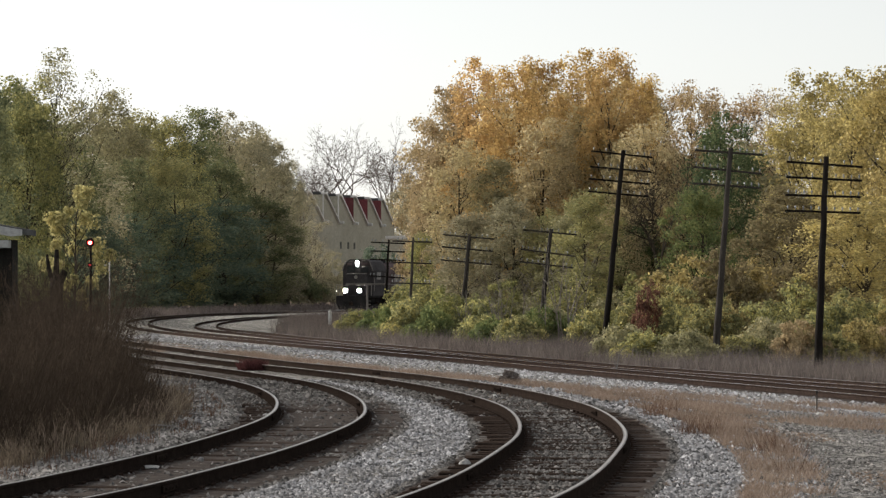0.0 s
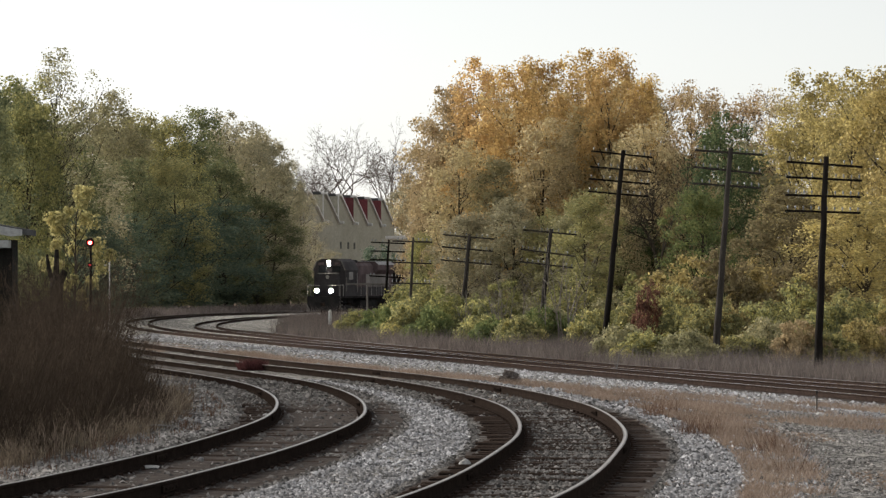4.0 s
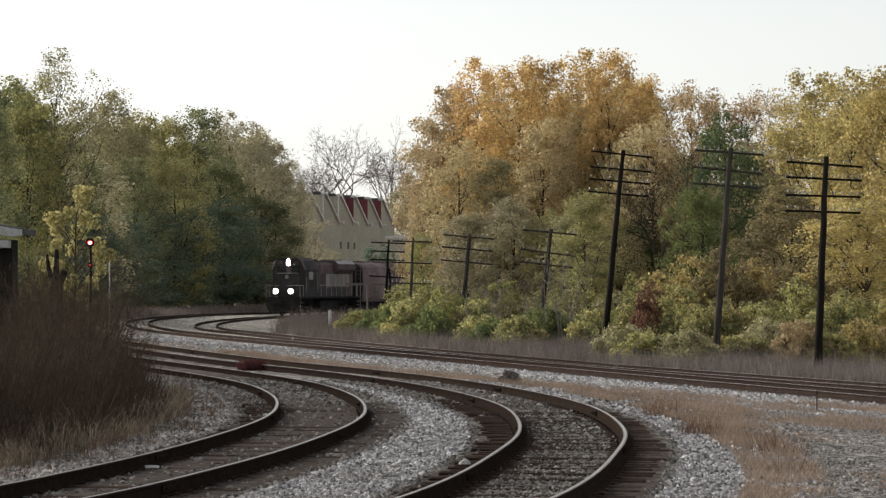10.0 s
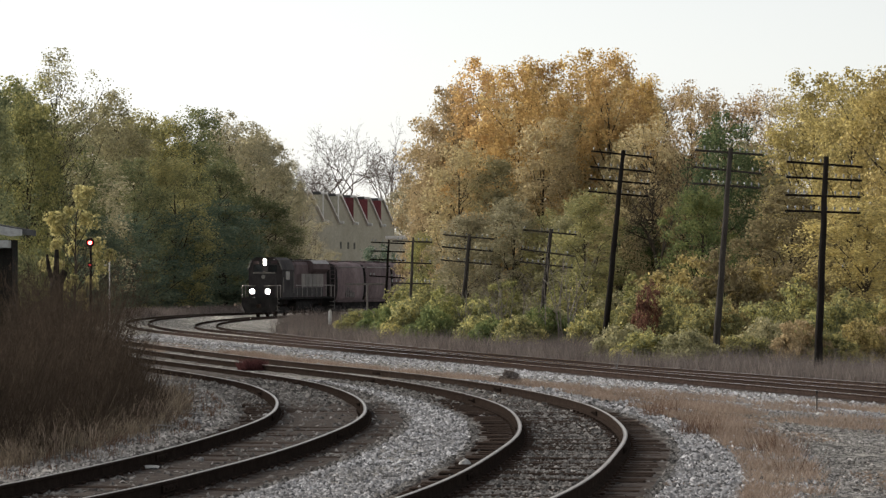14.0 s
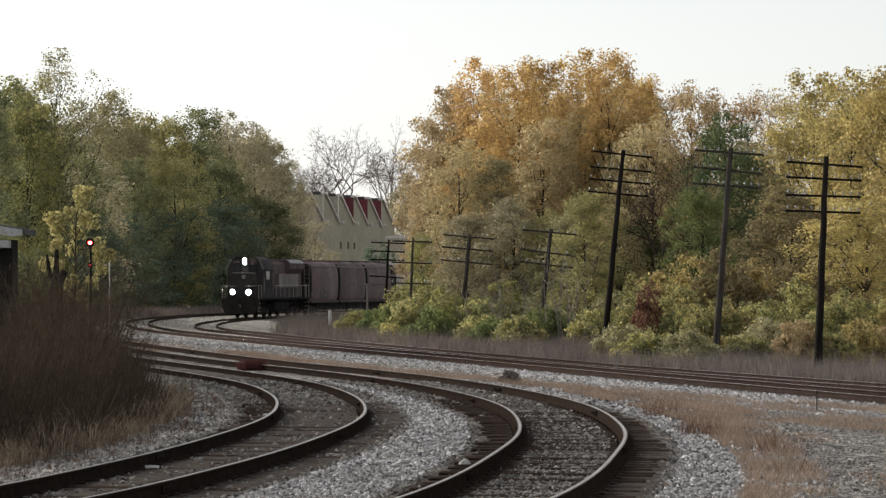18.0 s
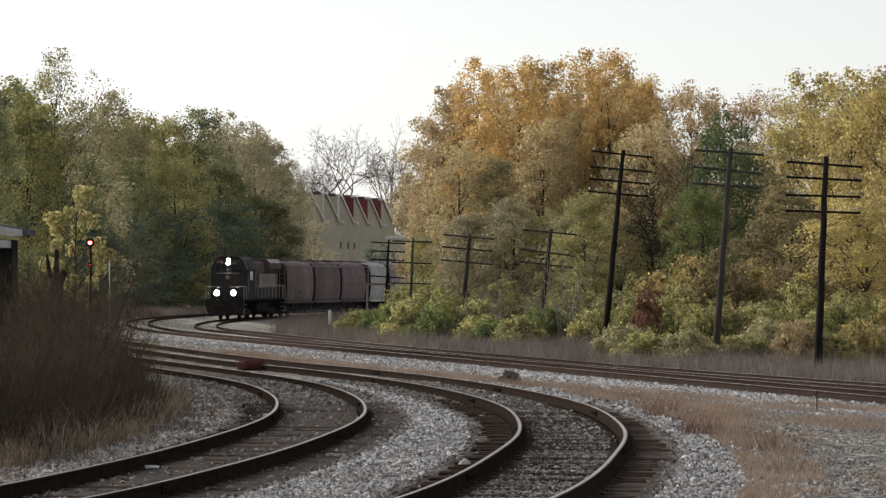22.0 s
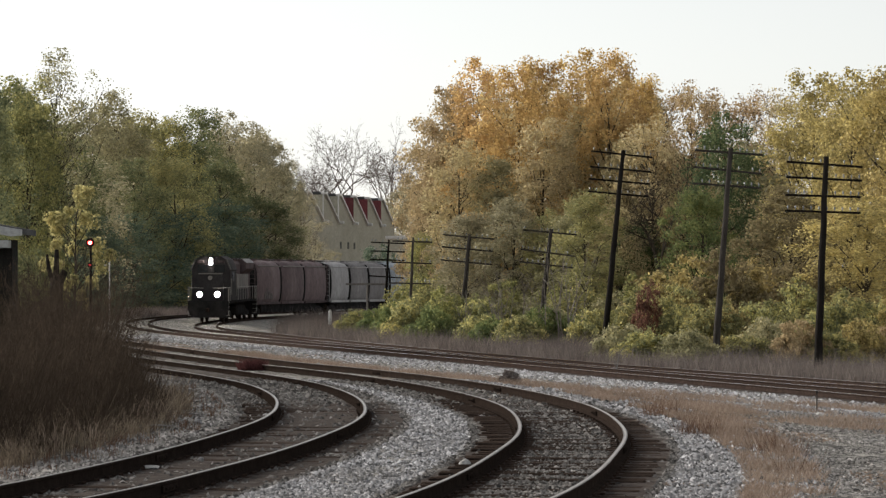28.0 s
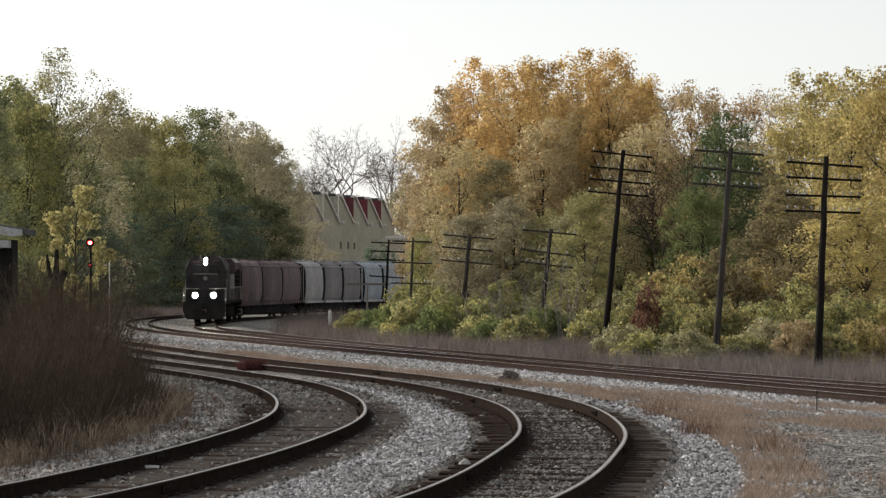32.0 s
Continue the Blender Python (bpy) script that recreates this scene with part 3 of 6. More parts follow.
plant_tree("broad", -0.3, 222.0, 15.2, 7.1, L_BROWNGOLD, "gold-leaved tree at the edge of the wood", 0)
plant_tree("tall", 2.3, 214.0, 17.7, 5.9, L_GOLD, "tall tree in rusty gold autumn leaf", 1)
plant_tree("tall", 4.7, 208.0, 17.1, 5.7, L_GOLD, "tall tree in rusty gold autumn leaf", 2)
plant_tree("tall", 6.6, 216.0, 18.1, 5.9, L_GOLD, "tall tree in rusty gold autumn leaf", 3)
plant_tree("tall", 9.0, 212.0, 18.1, 6.4, L_GOLD, "tall tree in bright orange autumn leaf", 4)
plant_tree("tall", 10.7, 206.0, 17.8, 5.7, L_GOLD, "tall tree in bright orange autumn leaf", 5)
plant_tree("tall", 12.8, 214.0, 16.8, 4.8, L_GOLD, "tall tree in rusty gold autumn leaf", 6)
plant_tree("tall", 1.1, 206.0, 12.2, 5.6, L_OLIVEGOLD, "upright tree with dull gold leaves", 7)
plant_tree("tall", -0.5, 236.0, 12.5, 5.4, L_BROWNGOLD, "upright tree with brown gold leaves", 8)
plant_tree("tall", 3.4, 205.0, 11.2, 5.6, L_OLIVE, "upright tree with olive brown leaves", 9)
plant_tree("tall", 6.2, 203.0, 13.4, 5.8, L_OLIVEGOLD, "upright tree with dull gold leaves", 10)
plant_tree("tall", 9.1, 207.0, 14.4, 6.0, L_OLIVEGOLD, "upright tree with dull gold leaves", 11)
plant_tree("tall", 11.2, 200.0, 12.0, 5.0, L_OLIVEGOLD, "upright tree with dull gold leaves", 12)
plant_tree("broad", -1.3, 203.0, 6.6, 3.0, L_YELLOWGREEN, "low tree in yellow-green leaf hung with vines", 101)
plant_tree("broad", 1.5, 197.0, 7.6, 5.4, L_HAZEDOLIVE, "low tree with thin grey olive leaves", 102)
plant_tree("broad", 4.0, 195.0, 8.4, 5.6, L_HAZEDOLIVE, "low tree with thin grey olive leaves", 103)
plant_tree("broad", 6.4, 194.0, 7.8, 5.2, L_MOSS, "low tree with moss yellow leaves", 104)
plant_tree("broad", 8.3, 187.0, 8.8, 5.4, L_MOSS, "low tree with moss yellow leaves", 105)
plant_tree("airy", 12.5, 197.0, 13.2, 5.2, L_OLIVEGOLD, "half-bare tree with dull gold leaves", 106)
plant_tree("airy", 14.7, 198.0, 12.8, 5.2, L_PINKISH, "half-bare tree with thin faded leaves", 107)
plant_tree("airy", 15.2, 226.0, 17.3, 5.6, L_PINKISH, "tall half-bare tree with thin faded leaves", 13)
plant_tree("airy", 16.9, 222.0, 16.7, 5.5, L_PINKISH, "tall half-bare tree with thin faded leaves", 14)
plant_tree("broad", 13.6, 205.0, 10.4, 7.1, L_OLIVEGOLD, "spreading tree with dull gold leaves", 15)
plant_tree("broad", 16.6, 192.0, 13.3, 6.0, L_POPLAR, "dense tree still in green leaf", 16)
plant_tree("airy", 20.9, 222.0, 16.7, 5.5, L_PINKISH, "tall half-bare tree with thin faded leaves", 17)
plant_tree("airy", 22.2, 214.0, 15.7, 5.8, L_OLIVEGOLD, "tall half-bare tree with dull gold leaves", 18)
plant_tree("broad", 21.0, 186.0, 15.1, 7.0, L_YELLOW, "tall tree in yellow autumn leaf", 19)
plant_tree("broad", 22.4, 180.0, 15.1, 7.2, L_YELLOW, "tall tree in yellow autumn leaf", 20)
plant_tree("broad", 23.9, 176.0, 15.0, 7.1, L_YELLOW, "tall tree in yellow autumn leaf", 21)
plant_tree("broad", 25.4, 172.0, 14.1, 6.9, L_YELLOW, "tall tree in yellow autumn leaf", 22)
plant_tree("broad", 17.8, 170.0, 8.4, 7.3, L_UMBER, "spreading tree with umber brown leaves", 23)
plant_tree("broad", 20.6, 160.0, 7.8, 7.3, L_YELLOW, "lower tree in yellow autumn leaf", 24)
plant_tree("broad", 14.2, 182.0, 8.7, 5.6, L_GREEN, "dense tree still in green leaf", 25)
plant_tree("broad", 11.4, 196.0, 7.2, 5.2, L_POPLAR, "low tree still in dark green leaf", 26)
plant_tree("tall", 0.4, 216.0, 16.4, 4.9, L_BROWNGOLD, "tall tree in rusty gold autumn leaf", 27)
plant_tree("airy", 18.9, 226.0, 16.4, 5.6, L_PINKISH, "tall half-bare tree with thin faded leaves", 28)
plant_tree("broad", 10.2, 193.0, 8.0, 5.7, L_OLIVEGOLD, "spreading tree with dull gold leaves", 29)
plant_tree("broad", 7.5, 192.0, 7.5, 5.1, L_OLIVE, "low tree with moss yellow leaves", 30)
plant_tree("broad", -30.2, 300.0, 19.6, 8.8, L_OLIVE, "tree with olive leaves along the curve", 31)
plant_tree("broad", -30.6, 280.0, 17.8, 8.2, L_OLIVE, "tree with olive leaves along the curve", 32)
plant_tree("broad", -28.6, 310.0, 18.7, 9.1, L_MOSS, "tree with olive leaves along the curve", 33)
plant_tree("broad", -26.3, 315.0, 18.2, 9.3, L_YELLOWGREEN, "tree with olive leaves along the curve", 34)
plant_tree("broad", -25.1, 335.0, 19.9, 9.8, L_DARKGREEN, "dark green tree along the curve", 35)
plant_tree("broad", -21.9, 340.0, 20.0, 10.0, L_HAZEDOLIVE, "grey olive tree along the curve", 36)
plant_tree("broad", -19.6, 345.0, 18.7, 9.2, L_HAZEDOLIVE, "grey olive tree along the curve", 37)
plant_tree("broad", -18.2, 350.0, 17.6, 7.5, L_HAZEDOLIVE, "grey olive tree along the curve", 38)
plant_tree("broad", -16.9, 360.0, 15.4, 5.3, L_HAZEDOLIVE, "grey olive tree along the curve", 39)
plant_tree("airy", -16.0, 372.0, 12.6, 4.6, L_HAZEDOLIVE, "low half-bare grey olive tree", 40)
plant_tree("airy", -14.7, 380.0, 10.1, 4.7, L_HAZEDOLIVE, "low half-bare grey olive tree", 41)
plant_tree("broad", -26.2, 296.0, 9.2, 10.3, L_DEEPGREEN, "dense dark green tree with low branches", 42)
plant_tree("broad", -23.4, 305.0, 9.7, 10.6, L_DEEPGREEN, "dense olive green tree with low branches", 43)
plant_tree("broad", -21.1, 318.0, 10.6, 11.0, L_DEEPGREEN, "dense dark green tree with low branches", 44)
plant_tree("broad", -18.7, 330.0, 11.5, 10.6, L_DARKGREEN, "dense dark green tree with low branches", 45)
plant_tree("broad", -17.3, 338.0, 10.0, 7.2, L_HAZEDOLIVE, "dense olive green tree with low branches", 46)
plant_tree("broad", -28.2, 285.0, 8.5, 9.9, L_DEEPGREEN, "dense dark green tree with low branches", 47)
plant_tree("broad", -27.9, 240.0, 14.1, 9.6, L_DARKGREEN, "dark green tree behind the brush", 48)
plant_tree("broad", -29.5, 230.0, 15.6, 9.8, L_OLIVE, "olive brown tree behind the brush", 49)
plant_tree("broad", -31.3, 220.0, 15.1, 9.4, L_OLIVE, "olive brown tree behind the brush", 50)
plant_tree("broad", -25.1, 230.0, 7.3, 8.0, L_DEEPGREEN, "dense dark green tree with low branches", 51)
plant_tree("broad", -26.2, 210.0, 9.5, 8.4, L_DEEPGREEN, "dense dark green tree with low branches", 52)
plant_tree("broad", -24.5, 300.0, 13.9, 8.8, L_MOSS, "tree with olive leaves along the curve", 53)
plant_tree("broad", -21.9, 322.0, 14.4, 9.5, L_DARKGREEN, "dark green tree along the curve", 54)
plant_tree("broad", -27.5, 290.0, 13.3, 8.5, L_DARKGREEN, "dark green tree along the curve", 55)
plant_tree("broad", -19.4, 150.0, 11.4, 5.2, L_DARKGREEN, "dark green tree rising over the brush", 56)
plant_tree("broad", -19.5, 140.0, 9.9, 4.9, L_DARKGREEN, "dark green tree rising over the brush", 57)
plant_tree("wispy", -17.9, 152.0, 13.2, 5.4, L_OLIVE, "slender tree with sparse faded leaves on open twigs", 58)
plant_tree("broad", -18.6, 147.0, 10.9, 4.2, L_BRUSHGREEN, "slim tree with green and yellow leaves over the brush", 96)
plant_tree("broad", -19.9, 156.0, 12.2, 6.3, L_BRUSHGREEN, "green and yellow tree rising over the brush", 59)
plant_tree("sapling", -12.05, 107.0, 5.35, 2.05, L_PALEYELLOW, "small tree with large pale yellow leaves", 60)
plant_tree("bare", -17.4, 560.0, 29.2, 16.5, None, "leafless grey tree behind the building", 62, bark=M_TWIGBARK)
plant_tree("bare", -9.6, 555.0, 29.0, 13.0, None, "leafless grey tree behind the building", 63, bark=M_TWIGBARK)
plant_tree("bare", -23.6, 575.0, 26.5, 10.0, None, "leafless grey tree behind the building", 65, bark=M_TWIGBARK)
plant_tree("broad", -21.1, 150.0, 11.7, 6.0, L_DARKGREEN, "dark green tree rising over the brush", 61)
plant_tree("broad", -6.3, 530.0, 17.3, 12.7, L_HAZEDOLIVE, "grey olive tree beside the building", 66)
plant_tree("broad", -3.5, 520.0, 18.4, 12.5, L_HAZEDOLIVE, "grey olive tree beside the building", 67)
plant_tree("broad", 0.8, 244.0, 14.5, 7.8, L_BROWNGOLD, "gold-leaved tree at the edge of the wood", 69)
plant_tree("broad", 3.6, 236.0, 17.3, 6.9, L_OLIVEGOLD, "tall tree in rusty gold autumn leaf", 70)
plant_tree("broad", 6.3, 230.0, 16.7, 6.8, L_OLIVEGOLD, "tall tree in rusty gold autumn leaf", 71)
plant_tree("broad", 8.4, 238.0, 17.8, 7.0, L_OLIVEGOLD, "tall tree in rusty gold autumn leaf", 72)
plant_tree("broad", 11.1, 234.0, 17.8, 7.5, L_OLIVEGOLD, "tall tree in bright orange autumn leaf", 73)
plant_tree("broad", 12.9, 228.0, 17.6, 6.7, L_OLIVEGOLD, "tall tree in bright orange autumn leaf", 74)
plant_tree("broad", 15.2, 236.0, 16.4, 5.7, L_OLIVEGOLD, "tall tree in rusty gold autumn leaf", 75)
plant_tree("tall", 2.3, 228.0, 14.0, 6.5, L_BROWNGOLD, "upright tree with brown gold leaves", 76)
plant_tree("tall", 4.9, 227.0, 15.0, 6.5, L_OLIVEGOLD, "upright tree with dull gold leaves", 77)
plant_tree("tall", 11.2, 229.0, 15.5, 6.5, L_OLIVEGOLD, "upright tree with dull gold leaves", 78)
plant_tree("broad", 13.6, 222.0, 12.0, 6.5, L_OLIVEGOLD, "spreading tree with dull gold leaves", 79)
plant_tree("broad", 19.7, 214.0, 12.6, 8.6, L_OLIVE, "dense tree still in green leaf", 80)
plant_tree("broad", 24.5, 208.0, 14.8, 7.8, L_YELLOW, "tall tree in yellow autumn leaf", 81)
plant_tree("broad", 26.1, 202.0, 15.0, 8.1, L_YELLOW, "tall tree in yellow autumn leaf", 82)
plant_tree("broad", 27.8, 198.0, 14.9, 7.9, L_YELLOW, "tall tree in yellow autumn leaf", 83)
plant_tree("broad", 29.6, 194.0, 13.9, 7.8, L_YELLOW, "tall tree in yellow autumn leaf", 84)
plant_tree("broad", 1.6, 238.0, 15.9, 5.7, L_BROWNGOLD, "tall tree in rusty gold autumn leaf", 85)
plant_tree("broad", 15.6, 244.0, 13.6, 8.5, L_BROWNGOLD, "tree with brown gold leaves deep in the wood", 97)
plant_tree("broad", 19.0, 246.0, 13.0, 8.8, L_OLIVE, "tree with olive leaves deep in the wood", 98)
plant_tree("broad", 22.6, 240.0, 13.4, 8.6, L_OLIVE, "tree with olive leaves deep in the wood", 99)
plant_tree("broad", -30.9, 322.0, 18.3, 9.5, L_OLIVE, "tree with olive leaves along the curve", 86)
plant_tree("broad", -31.6, 302.0, 16.6, 8.9, L_OLIVE, "tree with olive leaves along the curve", 87)
plant_tree("broad", -29.0, 332.0, 17.2, 9.8, L_MOSS, "tree with olive leaves along the curve", 88)
plant_tree("broad", -26.5, 337.0, 16.6, 9.9, L_YELLOWGREEN, "tree with olive leaves along the curve", 89)
plant_tree("broad", -25.0, 357.0, 18.2, 10.5, L_DARKGREEN, "dark green tree along the curve", 90)
plant_tree("broad", -21.6, 362.0, 18.2, 10.6, L_HAZEDOLIVE, "grey olive tree along the curve", 91)
plant_tree("broad", -29.2, 262.0, 13.0, 10.5, L_HAZEDOLIVE, "grey olive tree behind the brush", 92)
plant_tree("broad", -31.1, 252.0, 14.9, 10.8, L_OLIVE, "olive brown tree behind the brush", 93)
plant_tree("broad", -33.2, 242.0, 14.4, 10.3, L_OLIVE, "olive brown tree behind the brush", 94)

# ---- bushes ----
def bush_mesh(seed, stretch, leaves=5200, size=0.105):
    """Arching shoots hung with leaf sprays over a tangle of stems."""
    r = np.random.default_rng(seed)
    n = 95
    a, q = r.uniform(0, 6.283, n), np.sqrt(r.uniform(0, 1, n))
    lump = 1 + 0.25 * np.sin(3 * a + r.uniform(0, 6)) * q
    c = np.c_[np.cos(a) * q * 1.9 * lump, np.sin(a) * q * 1.9 * lump, r.uniform(0.15, 1, n) ** 0.7 * (2.9 - 1.5 * q ** 2)]
    droop = np.c_[np.cos(a), np.sin(a), np.full(n, -0.5 / stretch)] * r.uniform(0.1, 0.5, (n, 1))
    pick = r.integers(0, n, leaves)
    along = r.uniform(-0.4, 1, (leaves, 1))
    off = r.normal(size=(leaves, 3)) * 0.17 * r.uniform(0.6, 1.5, n)[pick][:, None]
    p = c[pick] + droop[pick] * along + off * np.array([1, 1, 0.8 / stretch])
    out = off / 0.2 + c[pick] * np.array([0.3, 0.3, 0])
    ok = p[:, 2] > 0.02
    stems = [((0.25 * math.cos(b), 0.25 * math.sin(b), 0), tuple(c[int(k)]), 0.03, 0.008) for b, k in zip(a, range(0, n, 3))]
    v, f = branch_tubes(stems, 4)
    me = bpy.data.meshes.new("twig_frame")
    me.from_pydata([tuple(x) for x in v], [], f)
    me.materials.append(M_BARK)
    return me, big_mesh("leaves", leaf_quads(p[ok], size, r, out[ok], stretch), 4, L_YELLOWGREEN)


LOW_BUSHES = [bush_mesh(s, 1.1) for s in (51, 52, 53)]
HIGH_BUSHES = [bush_mesh(s, 1.9) for s in (54, 55, 56)]


def plant_bush(x, y, h, width, leaf, label, seed):
    r = random.Random(seed)
    z = float(ground_z([(x, y)])[0]) - 0.05
    t = empty("bush", label, "bush", Matrix.Translation((x, y, z)) @ Matrix.Rotation(r.uniform(0, 6.28), 4, "Z"), "bushes")
    t.scale = (width / 4.2, width / 4.2, h / 3.0)
    stems, leaves = (HIGH_BUSHES if h / width > 1.05 else LOW_BUSHES)[seed % 3]
    for name, me, mat in (("twig_frame", stems, M_BARK), ("foliage", leaves, leaf)):
        o = new(name, me)
        o.parent = t
        o.material_slots[0].link, o.material_slots[0].material = "OBJECT", mat


plant_bush(9.5, 155.4, 3.78, 2.95, L_YELLOWGREEN, "tangled bush in yellow-green leaf", 0)
plant_bush(10.6, 157.4, 2.89, 2.99, L_YELLOWGREEN, "tangled bush in yellow-green leaf", 1)
plant_bush(11.1, 151.7, 4.01, 2.88, L_YELLOWGREEN, "tangled bush in yellow-green leaf", 2)
plant_bush(12.2, 149.0, 3.30, 2.83, L_YELLOWGREEN, "tangled bush in yellow-green leaf", 3)
plant_bush(13.0, 150.2, 2.99, 2.85, L_YELLOW, "ragged bush turning yellow", 4)
plant_bush(14.4, 151.9, 2.91, 2.88, L_YELLOWGREEN, "tangled bush in yellow-green leaf", 5)
plant_bush(15.7, 154.2, 3.16, 2.92, L_YELLOWGREEN, "tangled bush in yellow-green leaf", 6)
plant_bush(17.2, 157.7, 4.22, 2.99, L_YELLOWGREEN, "tangled bush in yellow-green leaf", 7)
plant_bush(17.6, 150.2, 2.91, 2.85, L_YELLOWGREEN, "tangled bush in yellow-green leaf", 8)
plant_bush(18.7, 151.1, 3.72, 2.87, L_YELLOWGREEN, "tangled bush in yellow-green leaf", 9)
plant_bush(20.6, 154.3, 3.06, 2.93, L_YELLOWGREEN, "tangled bush in yellow-green leaf", 10)
plant_bush(20.9, 151.0, 3.56, 2.86, L_YELLOW, "ragged bush turning yellow", 11)
plant_bush(7.8, 142.6, 2.06, 2.70, L_OLIVE, "olive brown bush with fading leaves", 12)
plant_bush(8.6, 138.1, 1.84, 2.62, L_YELLOWGREEN, "tangled bush in yellow-green leaf", 13)
plant_bush(10.1, 136.5, 1.86, 2.59, L_OLIVE, "olive brown bush with fading leaves", 14)
plant_bush(11.4, 140.9, 1.59, 2.67, L_YELLOW, "ragged bush turning yellow", 15)
plant_bush(12.9, 140.9, 1.59, 2.67, L_YELLOWGREEN, "tangled bush in yellow-green leaf", 16)
plant_bush(14.1, 142.6, 2.28, 2.71, L_OLIVE, "olive brown bush with fading leaves", 17)
plant_bush(15.2, 139.8, 2.30, 2.65, L_BROWNGOLD, "ragged bush in brown gold leaf", 18)
plant_bush(16.4, 140.0, 1.75, 2.66, L_YELLOWGREEN, "tangled bush in yellow-green leaf", 19)
plant_bush(17.9, 141.0, 2.27, 2.67, L_YELLOW, "ragged bush turning yellow", 20)
plant_bush(19.1, 142.5, 1.94, 2.70, L_BROWNGOLD, "ragged bush in brown gold leaf", 21)
plant_bush(10.9, 162.8, 4.89, 3.65, L_YELLOW, "ragged bush turning yellow", 22)
plant_bush(12.8, 164.7, 5.64, 3.69, L_YELLOW, "ragged bush turning yellow", 23)
plant_bush(14.2, 163.5, 5.74, 3.66, L_UMBER, "umber brown bush with fading leaves", 24)
plant_bush(15.9, 164.1, 5.21, 3.68, L_YELLOW, "ragged bush turning yellow", 25)
plant_bush(17.3, 162.2, 5.19, 3.64, L_UMBER, "umber brown bush with fading leaves", 26)
plant_bush(19.2, 162.4, 5.22, 3.64, L_UMBER, "umber brown bush with fading leaves", 27)
plant_bush(21.6, 165.8, 5.57, 3.72, L_YELLOW, "ragged bush turning yellow", 28)
plant_bush(23.2, 165.8, 5.54, 3.72, L_UMBER, "umber brown bush with fading leaves", 29)
plant_bush(1.9, 170.9, 2.15, 2.80, L_YELLOWGREEN, "tangled bush in yellow-green leaf", 30)
plant_bush(2.6, 166.3, 2.02, 2.72, L_GREEN, "dense bush still in green leaf", 31)
plant_bush(3.7, 163.9, 2.13, 2.68, L_YELLOWGREEN, "tangled bush in yellow-green leaf", 32)
plant_bush(5.1, 169.2, 2.63, 2.77, L_GREEN, "dense bush still in green leaf", 33)
plant_bush(5.8, 171.7, 2.53, 2.81, L_OLIVE, "olive brown bush with fading leaves", 34)
plant_bush(6.8, 170.6, 2.07, 2.79, L_GREEN, "dense bush still in green leaf", 35)
plant_bush(7.5, 164.1, 2.55, 2.69, L_YELLOWGREEN, "tangled bush in yellow-green leaf", 36)
plant_bush(8.4, 163.9, 1.93, 2.68, L_YELLOWGREEN, "tangled bush in yellow-green leaf", 37)
plant_bush(-5.1, 197.9, 2.04, 2.73, L_YELLOWGREEN, "tangled bush in yellow-green leaf", 38)
plant_bush(-4.0, 195.6, 2.19, 2.70, L_GREEN, "dense bush still in green leaf", 39)
plant_bush(-2.9, 190.1, 2.46, 2.62, L_GREEN, "dense bush still in green leaf", 40)
plant_bush(-2.2, 191.3, 2.62, 2.64, L_YELLOWGREEN, "tangled bush in yellow-green leaf", 41)
plant_bush(-1.3, 199.1, 2.00, 2.75, L_GREEN, "dense bush still in green leaf", 42)
plant_bush(-0.2, 192.9, 2.65, 2.66, L_YELLOWGREEN, "tangled bush in yellow-green leaf", 43)
plant_bush(1.1, 186.9, 2.38, 2.58, L_GREEN, "dense bush still in green leaf", 44)
plant_bush(1.6, 190.3, 1.94, 2.62, L_YELLOWGREEN, "tangled bush in yellow-green leaf", 45)
plant_bush(-1.5, 199.3, 4.37, 3.78, L_YELLOWGREEN, "tangled bush in yellow-green leaf", 46)
plant_bush(0.1, 201.2, 4.72, 3.82, L_YELLOWGREEN, "tangled bush in yellow-green leaf", 47)
plant_bush(1.3, 200.7, 4.41, 3.81, L_OLIVEGOLD, "dull gold bush below the trees", 48)
plant_bush(3.2, 199.4, 3.99, 3.78, L_OLIVEGOLD, "dull gold bush below the trees", 49)
plant_bush(5.0, 201.4, 4.03, 3.82, L_OLIVEGOLD, "dull gold bush below the trees", 50)
plant_bush(6.4, 201.2, 4.86, 3.82, L_YELLOWGREEN, "tangled bush in yellow-green leaf", 51)
plant_bush(8.1, 202.6, 4.70, 3.84, L_OLIVE, "olive brown bush with fading leaves", 52)
plant_bush(9.7, 202.8, 4.66, 3.85, L_YELLOWGREEN, "tangled bush in yellow-green leaf", 53)
plant_bush(10.9, 202.9, 4.31, 3.85, L_OLIVE, "olive brown bush with fading leaves", 54)
plant_bush(-31.0, 318.0, 3.36, 4.39, L_DEEPGREEN, "shaded deep green bush along the curve", 55)
plant_bush(-29.7, 320.9, 4.75, 4.43, L_DEEPGREEN, "shaded deep green bush along the curve", 56)
plant_bush(-27.9, 323.8, 4.48, 4.47, L_DEEPGREEN, "shaded deep green bush along the curve", 57)
plant_bush(-26.2, 326.6, 3.59, 4.51, L_DEEPGREEN, "shaded deep green bush along the curve", 58)
plant_bush(-25.0, 329.5, 3.08, 4.55, L_DEEPGREEN, "shaded deep green bush along the curve", 59)
plant_bush(-23.4, 332.4, 5.03, 4.58, L_HAZEDOLIVE, "grey olive bush below the building", 60)
plant_bush(-22.0, 335.3, 3.48, 4.62, L_OLIVE, "olive brown bush with fading leaves", 61)
plant_bush(-20.3, 338.2, 4.30, 4.66, L_OLIVE, "olive brown bush with fading leaves", 62)
plant_bush(-18.6, 341.0, 5.02, 4.70, L_DARKGREEN, "rounded dark green bush", 63)
